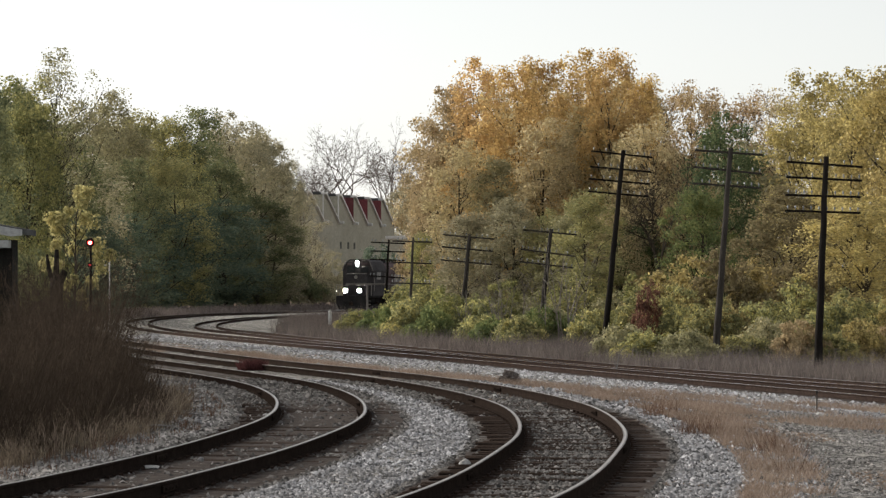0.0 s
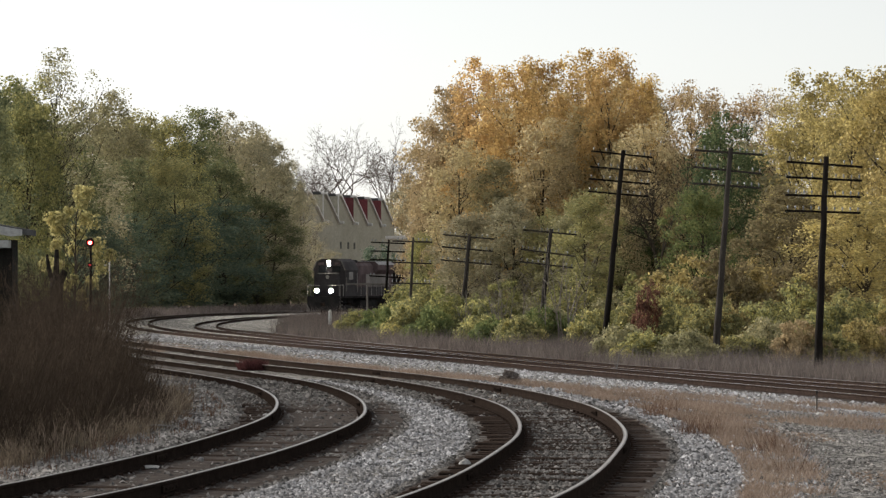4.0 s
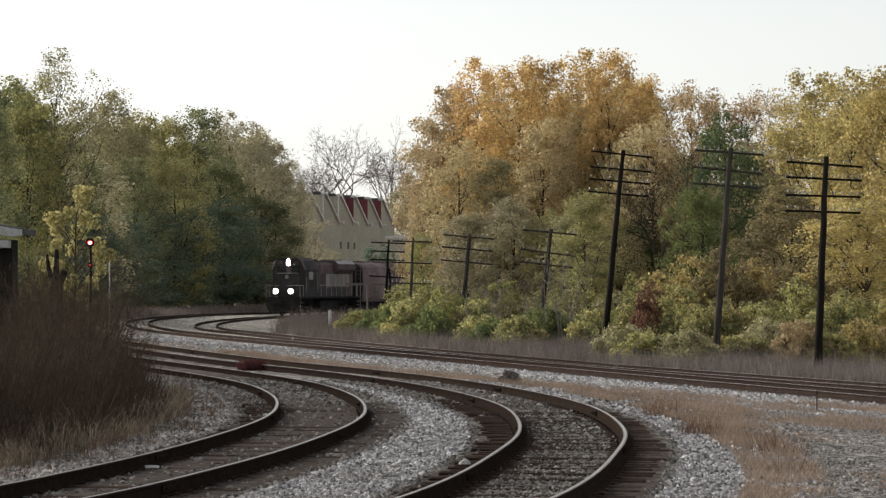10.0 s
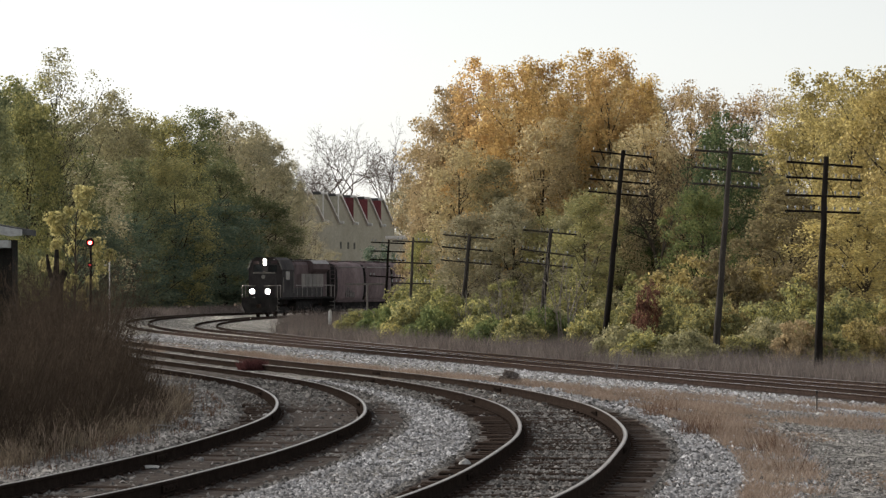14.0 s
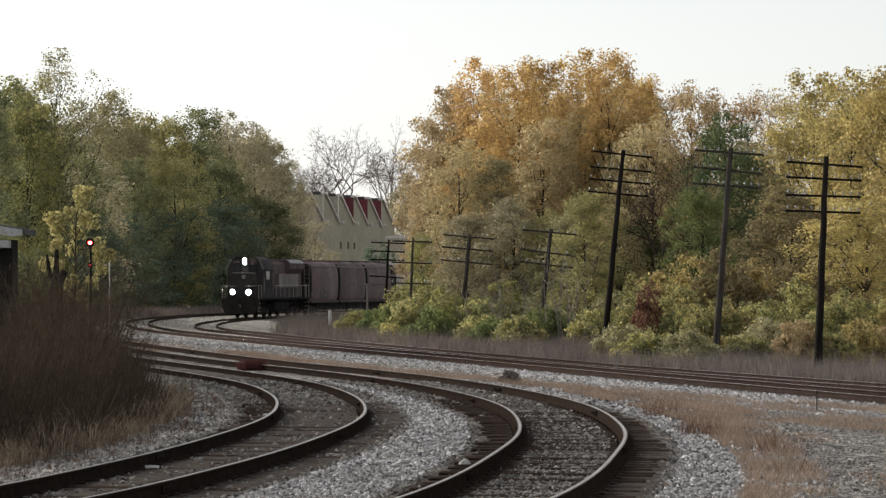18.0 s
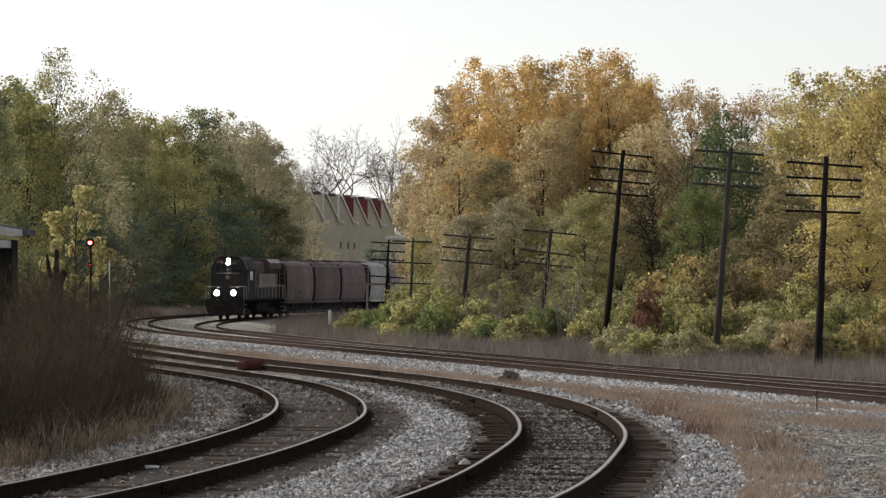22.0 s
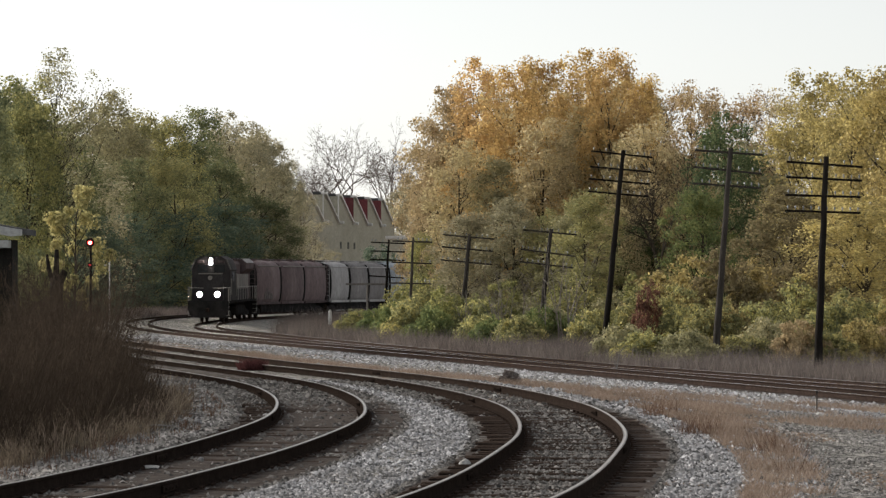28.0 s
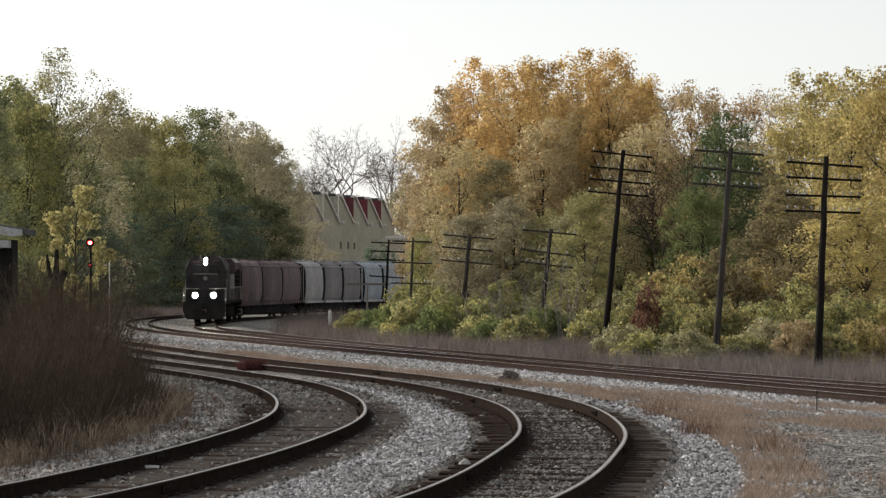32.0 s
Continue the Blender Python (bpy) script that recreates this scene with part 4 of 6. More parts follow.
plant_bush(-16.7, 343.9, 4.56, 4.74, L_HAZEDOLIVE, "grey olive bush below the building", 64)
plant_bush(-15.1, 346.8, 4.74, 4.78, L_DARKGREEN, "rounded dark green bush", 65)
plant_bush(-13.3, 349.7, 3.37, 4.82, L_HAZEDOLIVE, "grey olive bush below the building", 66)
plant_bush(-8.2, 398.0, 7.98, 5.49, L_DEEPGREEN, "shaded deep green bush along the curve", 67)
plant_bush(-13.1, 392.0, 7.09, 3.72, L_HAZEDOLIVE, "grey olive bush below the building", 68)
plant_bush(-15.3, 388.0, 6.72, 4.01, L_HAZEDOLIVE, "grey olive bush below the building", 69)
plant_bush(9.5, 152.0, 4.1, 1.5, L_RUSSET, "small russet red bush in leaf", 70)
plant_bush(8.9, 148.0, 2.2, 1.5, L_RUSSET, "small russet red bush in leaf", 71)
plant_bush(-6.6, 405.0, 6.80, 3.49, L_DEEPGREEN, "shaded deep green bush along the curve", 72)
plant_bush(-1.7, 178.0, 2.77, 2.76, L_YELLOWGREEN, "tangled bush in yellow-green leaf", 73)
plant_bush(-0.6, 176.0, 2.48, 2.73, L_GREEN, "dense bush still in green leaf", 74)
plant_bush(-1.5, 235.0, 5.37, 2.43, L_YELLOWGREEN, "tangled bush in yellow-green leaf", 75)
plant_bush(-1.7, 226.0, 3.35, 2.34, L_YELLOWGREEN, "tangled bush in yellow-green leaf", 76)
for k, (bx, by, bh, bw, leaf, words) in enumerate((
        (-1.3, 184, 3.3, 3.3, L_YELLOWGREEN, "tall tangled bush in yellow-green leaf"), (0.2, 181, 3.7, 3.0, L_BRUSHGREEN, "tall bush in mixed green leaf"),
        (1.8, 180, 3.0, 3.4, L_YELLOWGREEN, "tall tangled bush in yellow-green leaf"), (3.3, 183, 4.2, 3.0, L_BRUSHGREEN, "tall bush in mixed green leaf"),
        (4.7, 184, 3.1, 3.2, L_OLIVE, "tall olive brown bush with fading leaves"), (6.0, 180, 3.7, 3.1, L_BRUSHGREEN, "tall bush in mixed green leaf"),
        (7.4, 178, 4.4, 3.3, L_YELLOWGREEN, "tall tangled bush in yellow-green leaf"), (8.9, 176, 3.4, 3.0, L_OLIVE, "tall olive brown bush with fading leaves"),
        (-2.6, 196, 3.6, 2.6, L_YELLOWGREEN, "tall tangled bush in yellow-green leaf"), (10.4, 170, 4.6, 3.2, L_BRUSHGREEN, "tall bush in mixed green leaf"))):
    plant_bush(bx, by, bh, bw, leaf, words, 80 + k)
plant_bush(1.5, 74.0, 0.42, 0.51, G_DEAD, "small dry brown shrub on gravel", 77)



# ---- weeds and grass ----
def blades(name, label, category, pts, hgt, width, lean, mat, seed, tuft=0.0):
    """Thin upright blades, three corners each, rooted at pts (n, 2)."""
    r = np.random.default_rng(seed)
    pts = np.asarray(pts)
    n = len(pts)
    z = ground_z(pts) - 0.02
    base = np.c_[pts, z]
    h = hgt * r.uniform(0.35, 1.1, n) if np.isscalar(hgt) else hgt * r.uniform(0.5, 1.1, n)
    a = r.uniform(0, 6.283, n)
    w = np.c_[np.cos(a), np.sin(a), np.zeros(n)] * (width * r.uniform(0.6, 1.4, n))[:, None]
    b = r.uniform(0, 6.283, n)
    tip = base + np.c_[np.cos(b) * lean * h, np.sin(b) * lean * h, h] * r.uniform(0.6, 1.0, (n, 1))
    me = big_mesh(name, np.stack([base - w, base + w, tip], 1), 3, mat)
    return tagged(new(name, me), label, category, kind="stuff")


def scatter(n, x0, x1, y0, y1, keep, seed):
    r = np.random.default_rng(seed)
    p = np.c_[r.uniform(x0, x1, n), r.uniform(y0, y1, n)]
    return p[keep(p)]


r0 = np.random.default_rng(9)


def clumpy(p, scale, level, salt=0.0):
    v = np.array([noise.noise((a * scale, b * scale * 0.6, salt)) for a, b in p])
    return v > level


def far_side(p, lo, hi):
    d, s = dist_to(line_far, p)
    return (s > 0) & (d > lo) & (d < hi)


def between(p, lo_m, lo_a):
    dm, sm = dist_to(line_near, p)
    da, sa = dist_to(line_a, p)
    return (sm < 0) & (sa > 0) & (dm > lo_m) & (da > lo_a)


at = r0.choice(np.where((line_far[:, 1] > 80) & (line_far[:, 1] < 262))[0], 95000)
pts = line_far[at] + far_n[at] * r0.uniform(2.4, 8.5, (95000, 1)) + r0.normal(size=(95000, 2)) * 0.12
pts = pts[pts[:, 0] + 1.6 * r0.normal(size=len(pts)) * (pts[:, 1] > 190) * 0.35 > -0.047 * pts[:, 1]]
blades("dead_weeds", "dead brown weeds along the main line", "weeds", pts, 1.0, 0.013, 0.4, G_DEAD, 2)
at = r0.choice(np.where((line_far[:, 1] > 84) & (line_far[:, 1] < 185))[0], 26000)
pts = line_far[at] + far_n[at] * r0.uniform(6.0, 10.5, (26000, 1)) + r0.normal(size=(26000, 2)) * 0.12
pts = pts[clumpy(pts, 0.5, -0.1, 11.0)]
blades("dead_weeds", "tall dead weeds at the foot of the bushes", "weeds", pts, 1.35, 0.012, 0.5, G_DEAD, 21)
pts = scatter(90000, -14, 14, 150, 290, lambda p: far_side(p, 3.0, 22) & (p[:, 0] + 0.6 * np.random.default_rng(4).normal(size=len(p)) > -0.046 * p[:, 1]), 3)
outer = np.where((line_near[:, 1] > 225) & (line_near[:, 1] < 330))[0]
at = r0.choice(outer, 30000)
pts2 = line_near[at] - far_n[at] * r0.uniform(2.6, 9.0, (30000, 1)) + r0.normal(size=(30000, 2)) * 0.15
blades("dead_weeds", "dead brown weeds on the outer bank", "weeds", pts2, 0.9, 0.022, 0.35, G_DEAD, 14)
blades("dead_weeds", "tall dead brown weeds inside the curve", "weeds", pts, 1.45, 0.016, 0.5, G_DEAD, 4)
def grass_band(p):
    da, _ = dist_to(line_a, p)
    wide = np.where(p[:, 1] < 57, 3.15 + 0.25 * np.clip((44 - p[:, 1]) / 8, 0, 1), np.where(p[:, 1] < 76, 4.8, 3.3))
    near = 2.1 + 0.3 * np.clip((47 - p[:, 1]) / 8, 0, 1)
    return between(p, 3.0, 1.95) & (da < wide) & (da > near)


r5 = np.random.default_rng(5)
ok = np.where((line_a[:, 1] > 33) & (line_a[:, 1] < 105))[0]
at = r5.choice(ok, 110000)
pts = line_a[at] + normals_of(line_a)[1][at] * r5.uniform(1.95, 4.8, (110000, 1)) + r5.normal(size=(110000, 2)) * 0.1
pts = pts[grass_band(pts)]
pts = np.vstack([pts[clumpy(pts, 0.6, -0.04) | (pts[:, 1] < 56) & clumpy(pts, 1.3, -0.06, 2.0)], scatter(60000, 4, 12, 50, 78, lambda p: between(p, 4.2, 3.0) & clumpy(p, 0.5, 0.14, 4.0), 15)])
blades("dry_grass", "dry tan grass beside the ballast", "grass", pts, 0.22, 0.0065, 0.75, G_TAN, 6)


def brush_height(p):
    d, _ = dist_to(line_b, p)
    return np.clip((d - 2.65) / 1.4, 0, 1)


def left_of_yard(p):
    d, s = dist_to(line_b, p)
    return (s < 0) & (d > 1.9)


pts = scatter(48000, -8, -3, 39, 66, left_of_yard, 7)
pts = pts[clumpy(pts, 1.6, 0.08) & (dist_to(line_b, pts)[0] > 2.3 + 0.5 * np.random.default_rng(70).random(len(pts)))]
blades("dry_grass", "pale dry grass at the foot of the brush", "grass", pts, 0.42, 0.0075, 0.9, G_STRAW, 8)
pts = scatter(26000, -9, -3, 38, 66, lambda p: left_of_yard(p) & (np.abs(dist_to(line_b, p)[0] - 3.3) < 0.85) & clumpy(p, 1.6, 0.22, 5.0), 71)
blades("dead_weeds", "tall grey straw stalks along the brush edge", "weeds", pts, 0.8, 0.007, 0.85, G_STRAW, 72)


def tufts(name, label, centres, hgt, mat, seed, per=26, spread=0.07):
    """Clumps of arching blades that fan out from each root."""
    r = np.random.default_rng(seed)
    n = len(centres) * per
    root = np.repeat(np.asarray(centres), per, 0) + r.normal(size=(n, 2)) * spread
    h = np.repeat(hgt * r.uniform(0.5, 1.2, len(centres)), per) * r.uniform(0.4, 1.0, n)
    base = np.c_[root, ground_z(root) - 0.01]
    a = r.uniform(0, 6.283, n)
    way = np.c_[np.cos(a), np.sin(a), np.zeros(n)]
    lean = r.uniform(0.1, 0.75, (n, 1))
    knee = base + way * lean * h[:, None] * 0.35 + np.c_[np.zeros((n, 2)), h * 0.7]
    tip = base + way * lean * h[:, None] * 1.1 + np.c_[np.zeros((n, 2)), h * (1 - 0.35 * lean[:, 0])]
    w = np.c_[-np.sin(a), np.cos(a), np.zeros(n)] * r.uniform(0.004, 0.009, (n, 1))
    tagged(new(name, big_mesh(name, np.stack([base - w, knee - w * 0.8, tip, knee + w * 0.8], 1), 4, mat)), label, "grass", kind="stuff")


def tuft_spots(n, lo, hi, y0, y1, seed):
    r = np.random.default_rng(seed)
    at = r.choice(np.where((line_b[:, 1] > y0) & (line_b[:, 1] < y1))[0], n)
    return line_b[at] - normals_of(line_b)[1][at] * r.uniform(lo, hi, (n, 1)) + r.normal(size=(n, 2)) * 0.1


tufts("dry_grass", "pale dry grass tufts along the foot of the brush", tuft_spots(210, 2.3, 4.0, 40, 66, 81), 0.36, G_STRAW, 82)
tufts("dry_grass", "tan grass tufts among the brush stems", tuft_spots(60, 2.7, 4.6, 36, 62, 83), 0.55, G_TAN, 84, 22, 0.1)
tufts("dead_weeds", "dark dead weed tufts on the gravel edge", tuft_spots(150, 1.7, 3.0, 32, 70, 85), 0.2, G_RUSTWEED, 86, 16, 0.05)


def build_gravel():
    """Loose ballast stones in the yard."""
    r = np.random.default_rng(21)
    n = 165000
    y = 30 + 45 * r.uniform(0, 1, n) ** 1.5
    p = np.c_[(r.uniform(-0.14, 0.15, n)) * y, y]
    da, db = dist_to(line_a, p)[0], dist_to(line_b, p)[0]
    left = dist_to(line_b, p)[1]
    dn = np.minimum(da, db)
    p_keep = np.where(dn < 1.38, np.where((da < 0.55) & (db > 2), 0.75, np.where(db < 1.38, np.where(clumpy(p, 1.7, 0.12, 8.0), 0.2, 0.03), 0.012)), 1.0)
    p_keep = np.where((dn < 1.38) & (p[:, 1] > 60), np.maximum(p_keep, 0.7 * np.clip((p[:, 1] - 58) / 8, 0, 1)), p_keep)
    p_keep = np.where(np.abs(da - 0.75) < 0.1, 0, p_keep) * np.where(np.abs(db - 0.75) < 0.1, 0, 1) * np.where((left < 0) & (db > 4.5), 0, 1)
    p_keep = p_keep * np.where(grass_band(p), 0.25, 1.0) * np.where((p[:, 0] > 5) & (p[:, 1] < 60), 0.55, 1.0)
    p = p[r.random(n) < p_keep]
    m = np.c_[r.uniform(-18, 14, 130000), r.uniform(70, 215, 130000)]
    dm, sm = dist_to(line_near, m)
    m = m[(sm < 0) & (dm > 1.3) & (r.random(len(m)) < 1.3 * np.exp(-np.clip(dm - 2, 0, None) / 3.5)) & (dist_to(line_a, m)[0] > 2.2)]
    s = np.r_[r.uniform(0.017, 0.041, len(p)) * (1 + 0.012 * (p[:, 1] - 35)), r.uniform(0.03, 0.065, len(m))]
    s[:len(p)] *= np.where((dist_to(line_a, p)[1] > 0) & (dist_to(line_a, p)[0] > 3.3), 0.65, 1.0)
    fresh = np.r_[np.zeros(len(p), bool), np.ones(len(m), bool)]
    p = np.vstack([p, m])
    n = len(p)
    z = ground_z(p)
    octa = np.array([(1, 0, 0), (0, 1, 0), (-1, 0, 0), (0, -1, 0), (0, 0, 0.9)], float)
    v = octa[None] * r.uniform(0.55, 1.25, (n, 5, 3)) + r.normal(size=(n, 5, 3)) * 0.18
    a = r.uniform(0, 6.283, n)
    v *= np.array([1.4, 0.85, 1.0])
    rot = np.stack([np.cos(a), -np.sin(a), np.sin(a), np.cos(a)], 1).reshape(n, 2, 2)
    v[:, :, :2] = np.einsum("nij,nkj->nki", rot, v[:, :, :2])
    v[:, :, 2] += v[:, :, 0] * r.uniform(-0.5, 0.5, (n, 1))
    v = v * s[:, None, None] + np.c_[p, z - 0.003][:, None, :]
    soiled = np.minimum(dist_to(line_a, p)[0], dist_to(line_b, p)[0]) < 1.5
    dusty = ~soiled & ~fresh & (((dist_to(line_b, p)[1] < 0) & (dist_to(line_a, p)[1] < 0)) | ((dist_to(line_a, p)[1] > 0) & (dist_to(line_a, p)[0] > 3.3) & (p[:, 1] < 64)))
    for part_of, mat, label in ((v[~soiled & ~fresh & ~dusty], gravel_material(1.26), "loose grey crushed ballast stones"), (v[dusty], gravel_material(0.99), "dusty brown-grey stones at the ballast edge"), (v[fresh], gravel_material(1.5), "clean pale ballast stones along the main line"), (v[soiled & ~fresh], gravel_material(0.62), "soiled brown-grey ballast stones in the tracks")):
        stone_mesh(part_of, mat, label)


def stone_mesh(v, mat, label):
    n = len(v)
    tri = np.array([(0, 1, 4), (1, 2, 4), (2, 3, 4), (3, 0, 4)])
    f = (np.arange(n)[:, None, None] * 5 + tri[None]).reshape(-1, 3)
    me = bpy.data.meshes.new("gravel")
    me.vertices.add(n * 5)
    me.vertices.foreach_set("co", v.astype(np.float32).ravel())
    me.loops.add(len(f) * 3)
    me.loops.foreach_set("vertex_index", f.ravel().astype(np.int32))
    me.polygons.add(len(f))
    me.polygons.foreach_set("loop_start", np.arange(0, len(f) * 3, 3, dtype=np.int32))
    me.materials.append(mat)
    me.update(calc_edges=True)
    tagged(new("gravel", me), label, "gravel", kind="stuff")


def gravel_material(k):
    mat = bpy.data.materials.new({1.26: "crushed_stone", 0.99: "dusty_stone", 0.62: "soiled_stone"}.get(k, "clean_stone"))
    mat.use_nodes = True
    nt = mat.node_tree
    b = nt.nodes["Principled BSDF"]
    geo = nt.nodes.new("ShaderNodeNewGeometry")
    col = ramp_node(nt, geo.outputs["Random Per Island"], [(p, (k * c, k * c * (1.0 if k >= 1 else 0.96), k * c * (1.025 if k >= 1 else 0.92))) for p, c in ((0.0, 0.045), (0.4, 0.15), (0.82, 0.265), (1.0, 0.42))])
    tc = nt.nodes.new("ShaderNodeTexCoord")
    dust = ramp_node(nt, noise_node(nt, tc.outputs["Object"], 0.5), [(0.3, (0.8, 0.78, 0.76)), (0.7, (1.1, 1.1, 1.1))])
    nt.links.new(mix_node(nt, 1.0, col, dust, "MULTIPLY"), b.inputs["Base Color"])
    b.inputs["Roughness"].default_value = 0.95
    b.inputs["Specular IOR Level"].default_value = 0.05
    return mat


build_gravel()


def build_brush():
    """A thicket: leaning stems, each with side twigs and dry seed heads."""
    r = np.random.default_rng(10)
    p = scatter(46000, -16, -4, 42, 100, lambda q: left_of_yard(q) & (brush_height(q) > 0.03), 9)
    lump = np.array([noise.noise((a * 0.55, b * 0.3, 7.0)) for a, b in p])
    away = dist_to(line_b, p)[0]
    h = (0.22 + 2.95 * brush_height(p)) * (1 - 0.42 * np.clip((away - 4.5) / 0.8, 0, 1)) * (0.86 + 0.4 * lump) * r.uniform(0.6, 1.1, len(p))
    n = len(p)
    base = np.c_[p, ground_z(p) - 0.02]
    b = r.uniform(0, 6.283, n)
    tip = base + np.c_[np.cos(b) * 0.4 * h, np.sin(b) * 0.4 * h, h * 0.93]
    tris = []

    def sliver(s, t, w):
        a = r.uniform(0, 6.283, len(s))
        o = np.c_[np.cos(a), np.sin(a), np.zeros(len(s))] * w
        tris.append(np.stack([s - o, s + o, t], 1))
    sliver(base, tip, 0.008)
    for k in range(10):
        u = r.uniform(0.25, 0.97, (n, 1))
        s = base + (tip - base) * u
        d = r.normal(size=(n, 3)) * np.array([1, 1, 0.6]) + np.array([0, 0, 0.35])
        d /= np.linalg.norm(d, axis=1)[:, None]
        sliver(s, s + d * (0.12 + 0.2 * r.random((n, 1))) * np.minimum(h, 2.2)[:, None] * 0.55, 0.006)
    me = big_mesh("brush", np.vstack(tris), 3, G_DARK)
    tagged(new("brush", me), "dense dark brown thicket of dead stems", "brush", kind="stuff")


build_brush()


# ---- poles ----
def telegraph_pole(foot, top, arms, wood, label, pins=10, seed=0, span=3.05, girth=1.0):
    """A leaning pole from foot to top with crossarms; arms are drops below the top."""
    foot, top = Vector(foot), Vector(top)
    up = (top - foot).normalized()
    side = Vector((0.97, 0.25, 0)).normalized()
    side = (side - up * side.dot(up)).normalized()
    front = up.cross(side)
    m = Matrix((side, front, up)).transposed().to_4x4()
    m.translation = foot
    t = empty("telegraph_pole", label, "telegraph pole", m, "telegraph poles")
    length = (top - foot).length
    bm = bmesh.new()
    rings = []
    for i in range(11):
        k = (0.17 - 0.07 * i / 10) * girth
        rings.append([bm.verts.new((0.015 * math.sin(i * 2.1) + k * math.cos(j * 0.6283), k * math.sin(j * 0.6283), length * i / 10)) for j in range(10)])
    for a, b in zip(rings, rings[1:]):
        for j in range(10):
            bm.faces.new((a[j], a[(j + 1) % 10], b[(j + 1) % 10], b[j]))
    bm.faces.new(rings[-1])
    part("post", bm, wood, t)
    r = random.Random(seed)
    for k, drop in enumerate(arms):
        z = length - drop
        tilt = r.uniform(-0.02, 0.02)
        rot = Matrix.Rotation(tilt, 4, "Y")
        bm = bmesh.new()
        box(bm, (0, 0.12, z), (span, 0.075, 0.085), 0.012, rot)
        arm = part("crossarm", bm, wood, t)
        for i in range(pins):
            x = span * (0.93 * i / (pins - 1) - 0.465)
            if r.random() < 0.25 or abs(x) < 0.15:
                continue
            bm = bmesh.new()
            rod(bm, (x, 0.12, z + 0.05 - x * tilt), (x, 0.12, z + 0.12 - x * tilt), 0.018, n=5)
            rod(bm, (x, 0.12, z + 0.11 - x * tilt), (x, 0.12, z + 0.21 - x * tilt), 0.036, 0.026, 7)
            part("insulator", bm, M_GLASSY, arm, "pale glass insulator")


def pale_saplings(x, y, h, stems, seed):
    """A clump of slender pale stems from one root, nearly upright, with short side twigs."""
    r = np.random.default_rng(seed)
    z = float(ground_z([(x, y)])[0]) - 0.1
    t = empty("sapling", "clump of slender pale leafless stems among bushes", "sapling", Matrix.Translation((x, y, z)), "pale saplings")
    segs = []
    for _ in range(stems):
        p = np.array([r.normal() * 0.22, r.normal() * 0.2, 0.0])
        d = np.array([r.normal() * 0.16, r.normal() * 0.1, 1.0])
        tall = h * r.uniform(0.6, 1.0)
        for k in range(7):
            q = p + d * tall / 7
            w0, w1 = 0.042 * (1 - k / 8), 0.042 * (1 - (k + 1) / 8)
            segs.append((p, q, w0, w1))
            if k > 1:
                for _ in range(2):
                    e = d + r.normal(size=3) * np.array([0.7, 0.7, 0.2])
                    segs.append((q, q + e / np.linalg.norm(e) * tall * r.uniform(0.1, 0.24), w1 * 0.55, 0.008))
            d = d + r.normal(size=3) * np.array([0.07, 0.07, 0])
            p = q
    v, f = branch_tubes(segs, 5)
    link_mesh("trunk", v, f, M_PALEBARK, t)


for k, (x, y, h, n) in enumerate(((3.0, 171, 4.6, 6), (3.5, 170, 3.6, 5), (5.3, 169, 5.0, 4), (6.2, 168, 6.2, 5), (6.7, 169, 5.6, 4), (4.3, 172, 4.0, 4), (1.6, 175, 3.6, 4))):
    pale_saplings(x, y, h, n, 300 + k)
plant_tree("bare", 12.4, 188, 10.5, 5.5, None, "dark leafless tree between the bushes", 0, bark=M_BARK)


telegraph_pole((7.62, 156.0, -1.45), (8.58, 156.0, 8.50), (0.2, 0.92, 1.5, 2.1), M_POLE, "leaning black telegraph pole with four crossarms", seed=156)
telegraph_pole((11.43, 138.0, -1.45), (12.11, 138.0, 7.88), (0.2, 0.95, 1.6), M_GREYPOLE, "weathered grey telegraph pole with three crossarms", seed=138)
telegraph_pole((14.16, 124.0, -1.45), (14.50, 124.0, 6.99), (0.3, 0.85, 1.5, 2.1), M_POLE, "black telegraph pole with four crossarms", seed=124)
telegraph_pole((5.10, 176.0, -1.45), (5.80, 176.0, 5.07), (0.2, 1.3, 1.95), M_GREYPOLE, "weathered grey telegraph pole half sunk in brush", seed=176)
telegraph_pole((0.95, 187.0, -1.45), (1.52, 187.0, 4.92), (0.15, 0.85, 1.6), M_GREYPOLE, "weathered grey telegraph pole half sunk in brush", seed=187)
telegraph_pole((-3.81, 212.0, -1.45), (-3.51, 212.0, 4.91), (0.2, 0.75, 1.3, 2.4), M_POLE, "black telegraph pole with four crossarms", seed=212, span=2.3, girth=0.65)
telegraph_pole((-1.91, 184.0, -1.45), (-1.68, 184.0, 4.72), (0.25, 1.45, 2.6), M_GREYPOLE, "weathered grey telegraph pole with two crossarms", seed=184, span=2.3, girth=0.65)



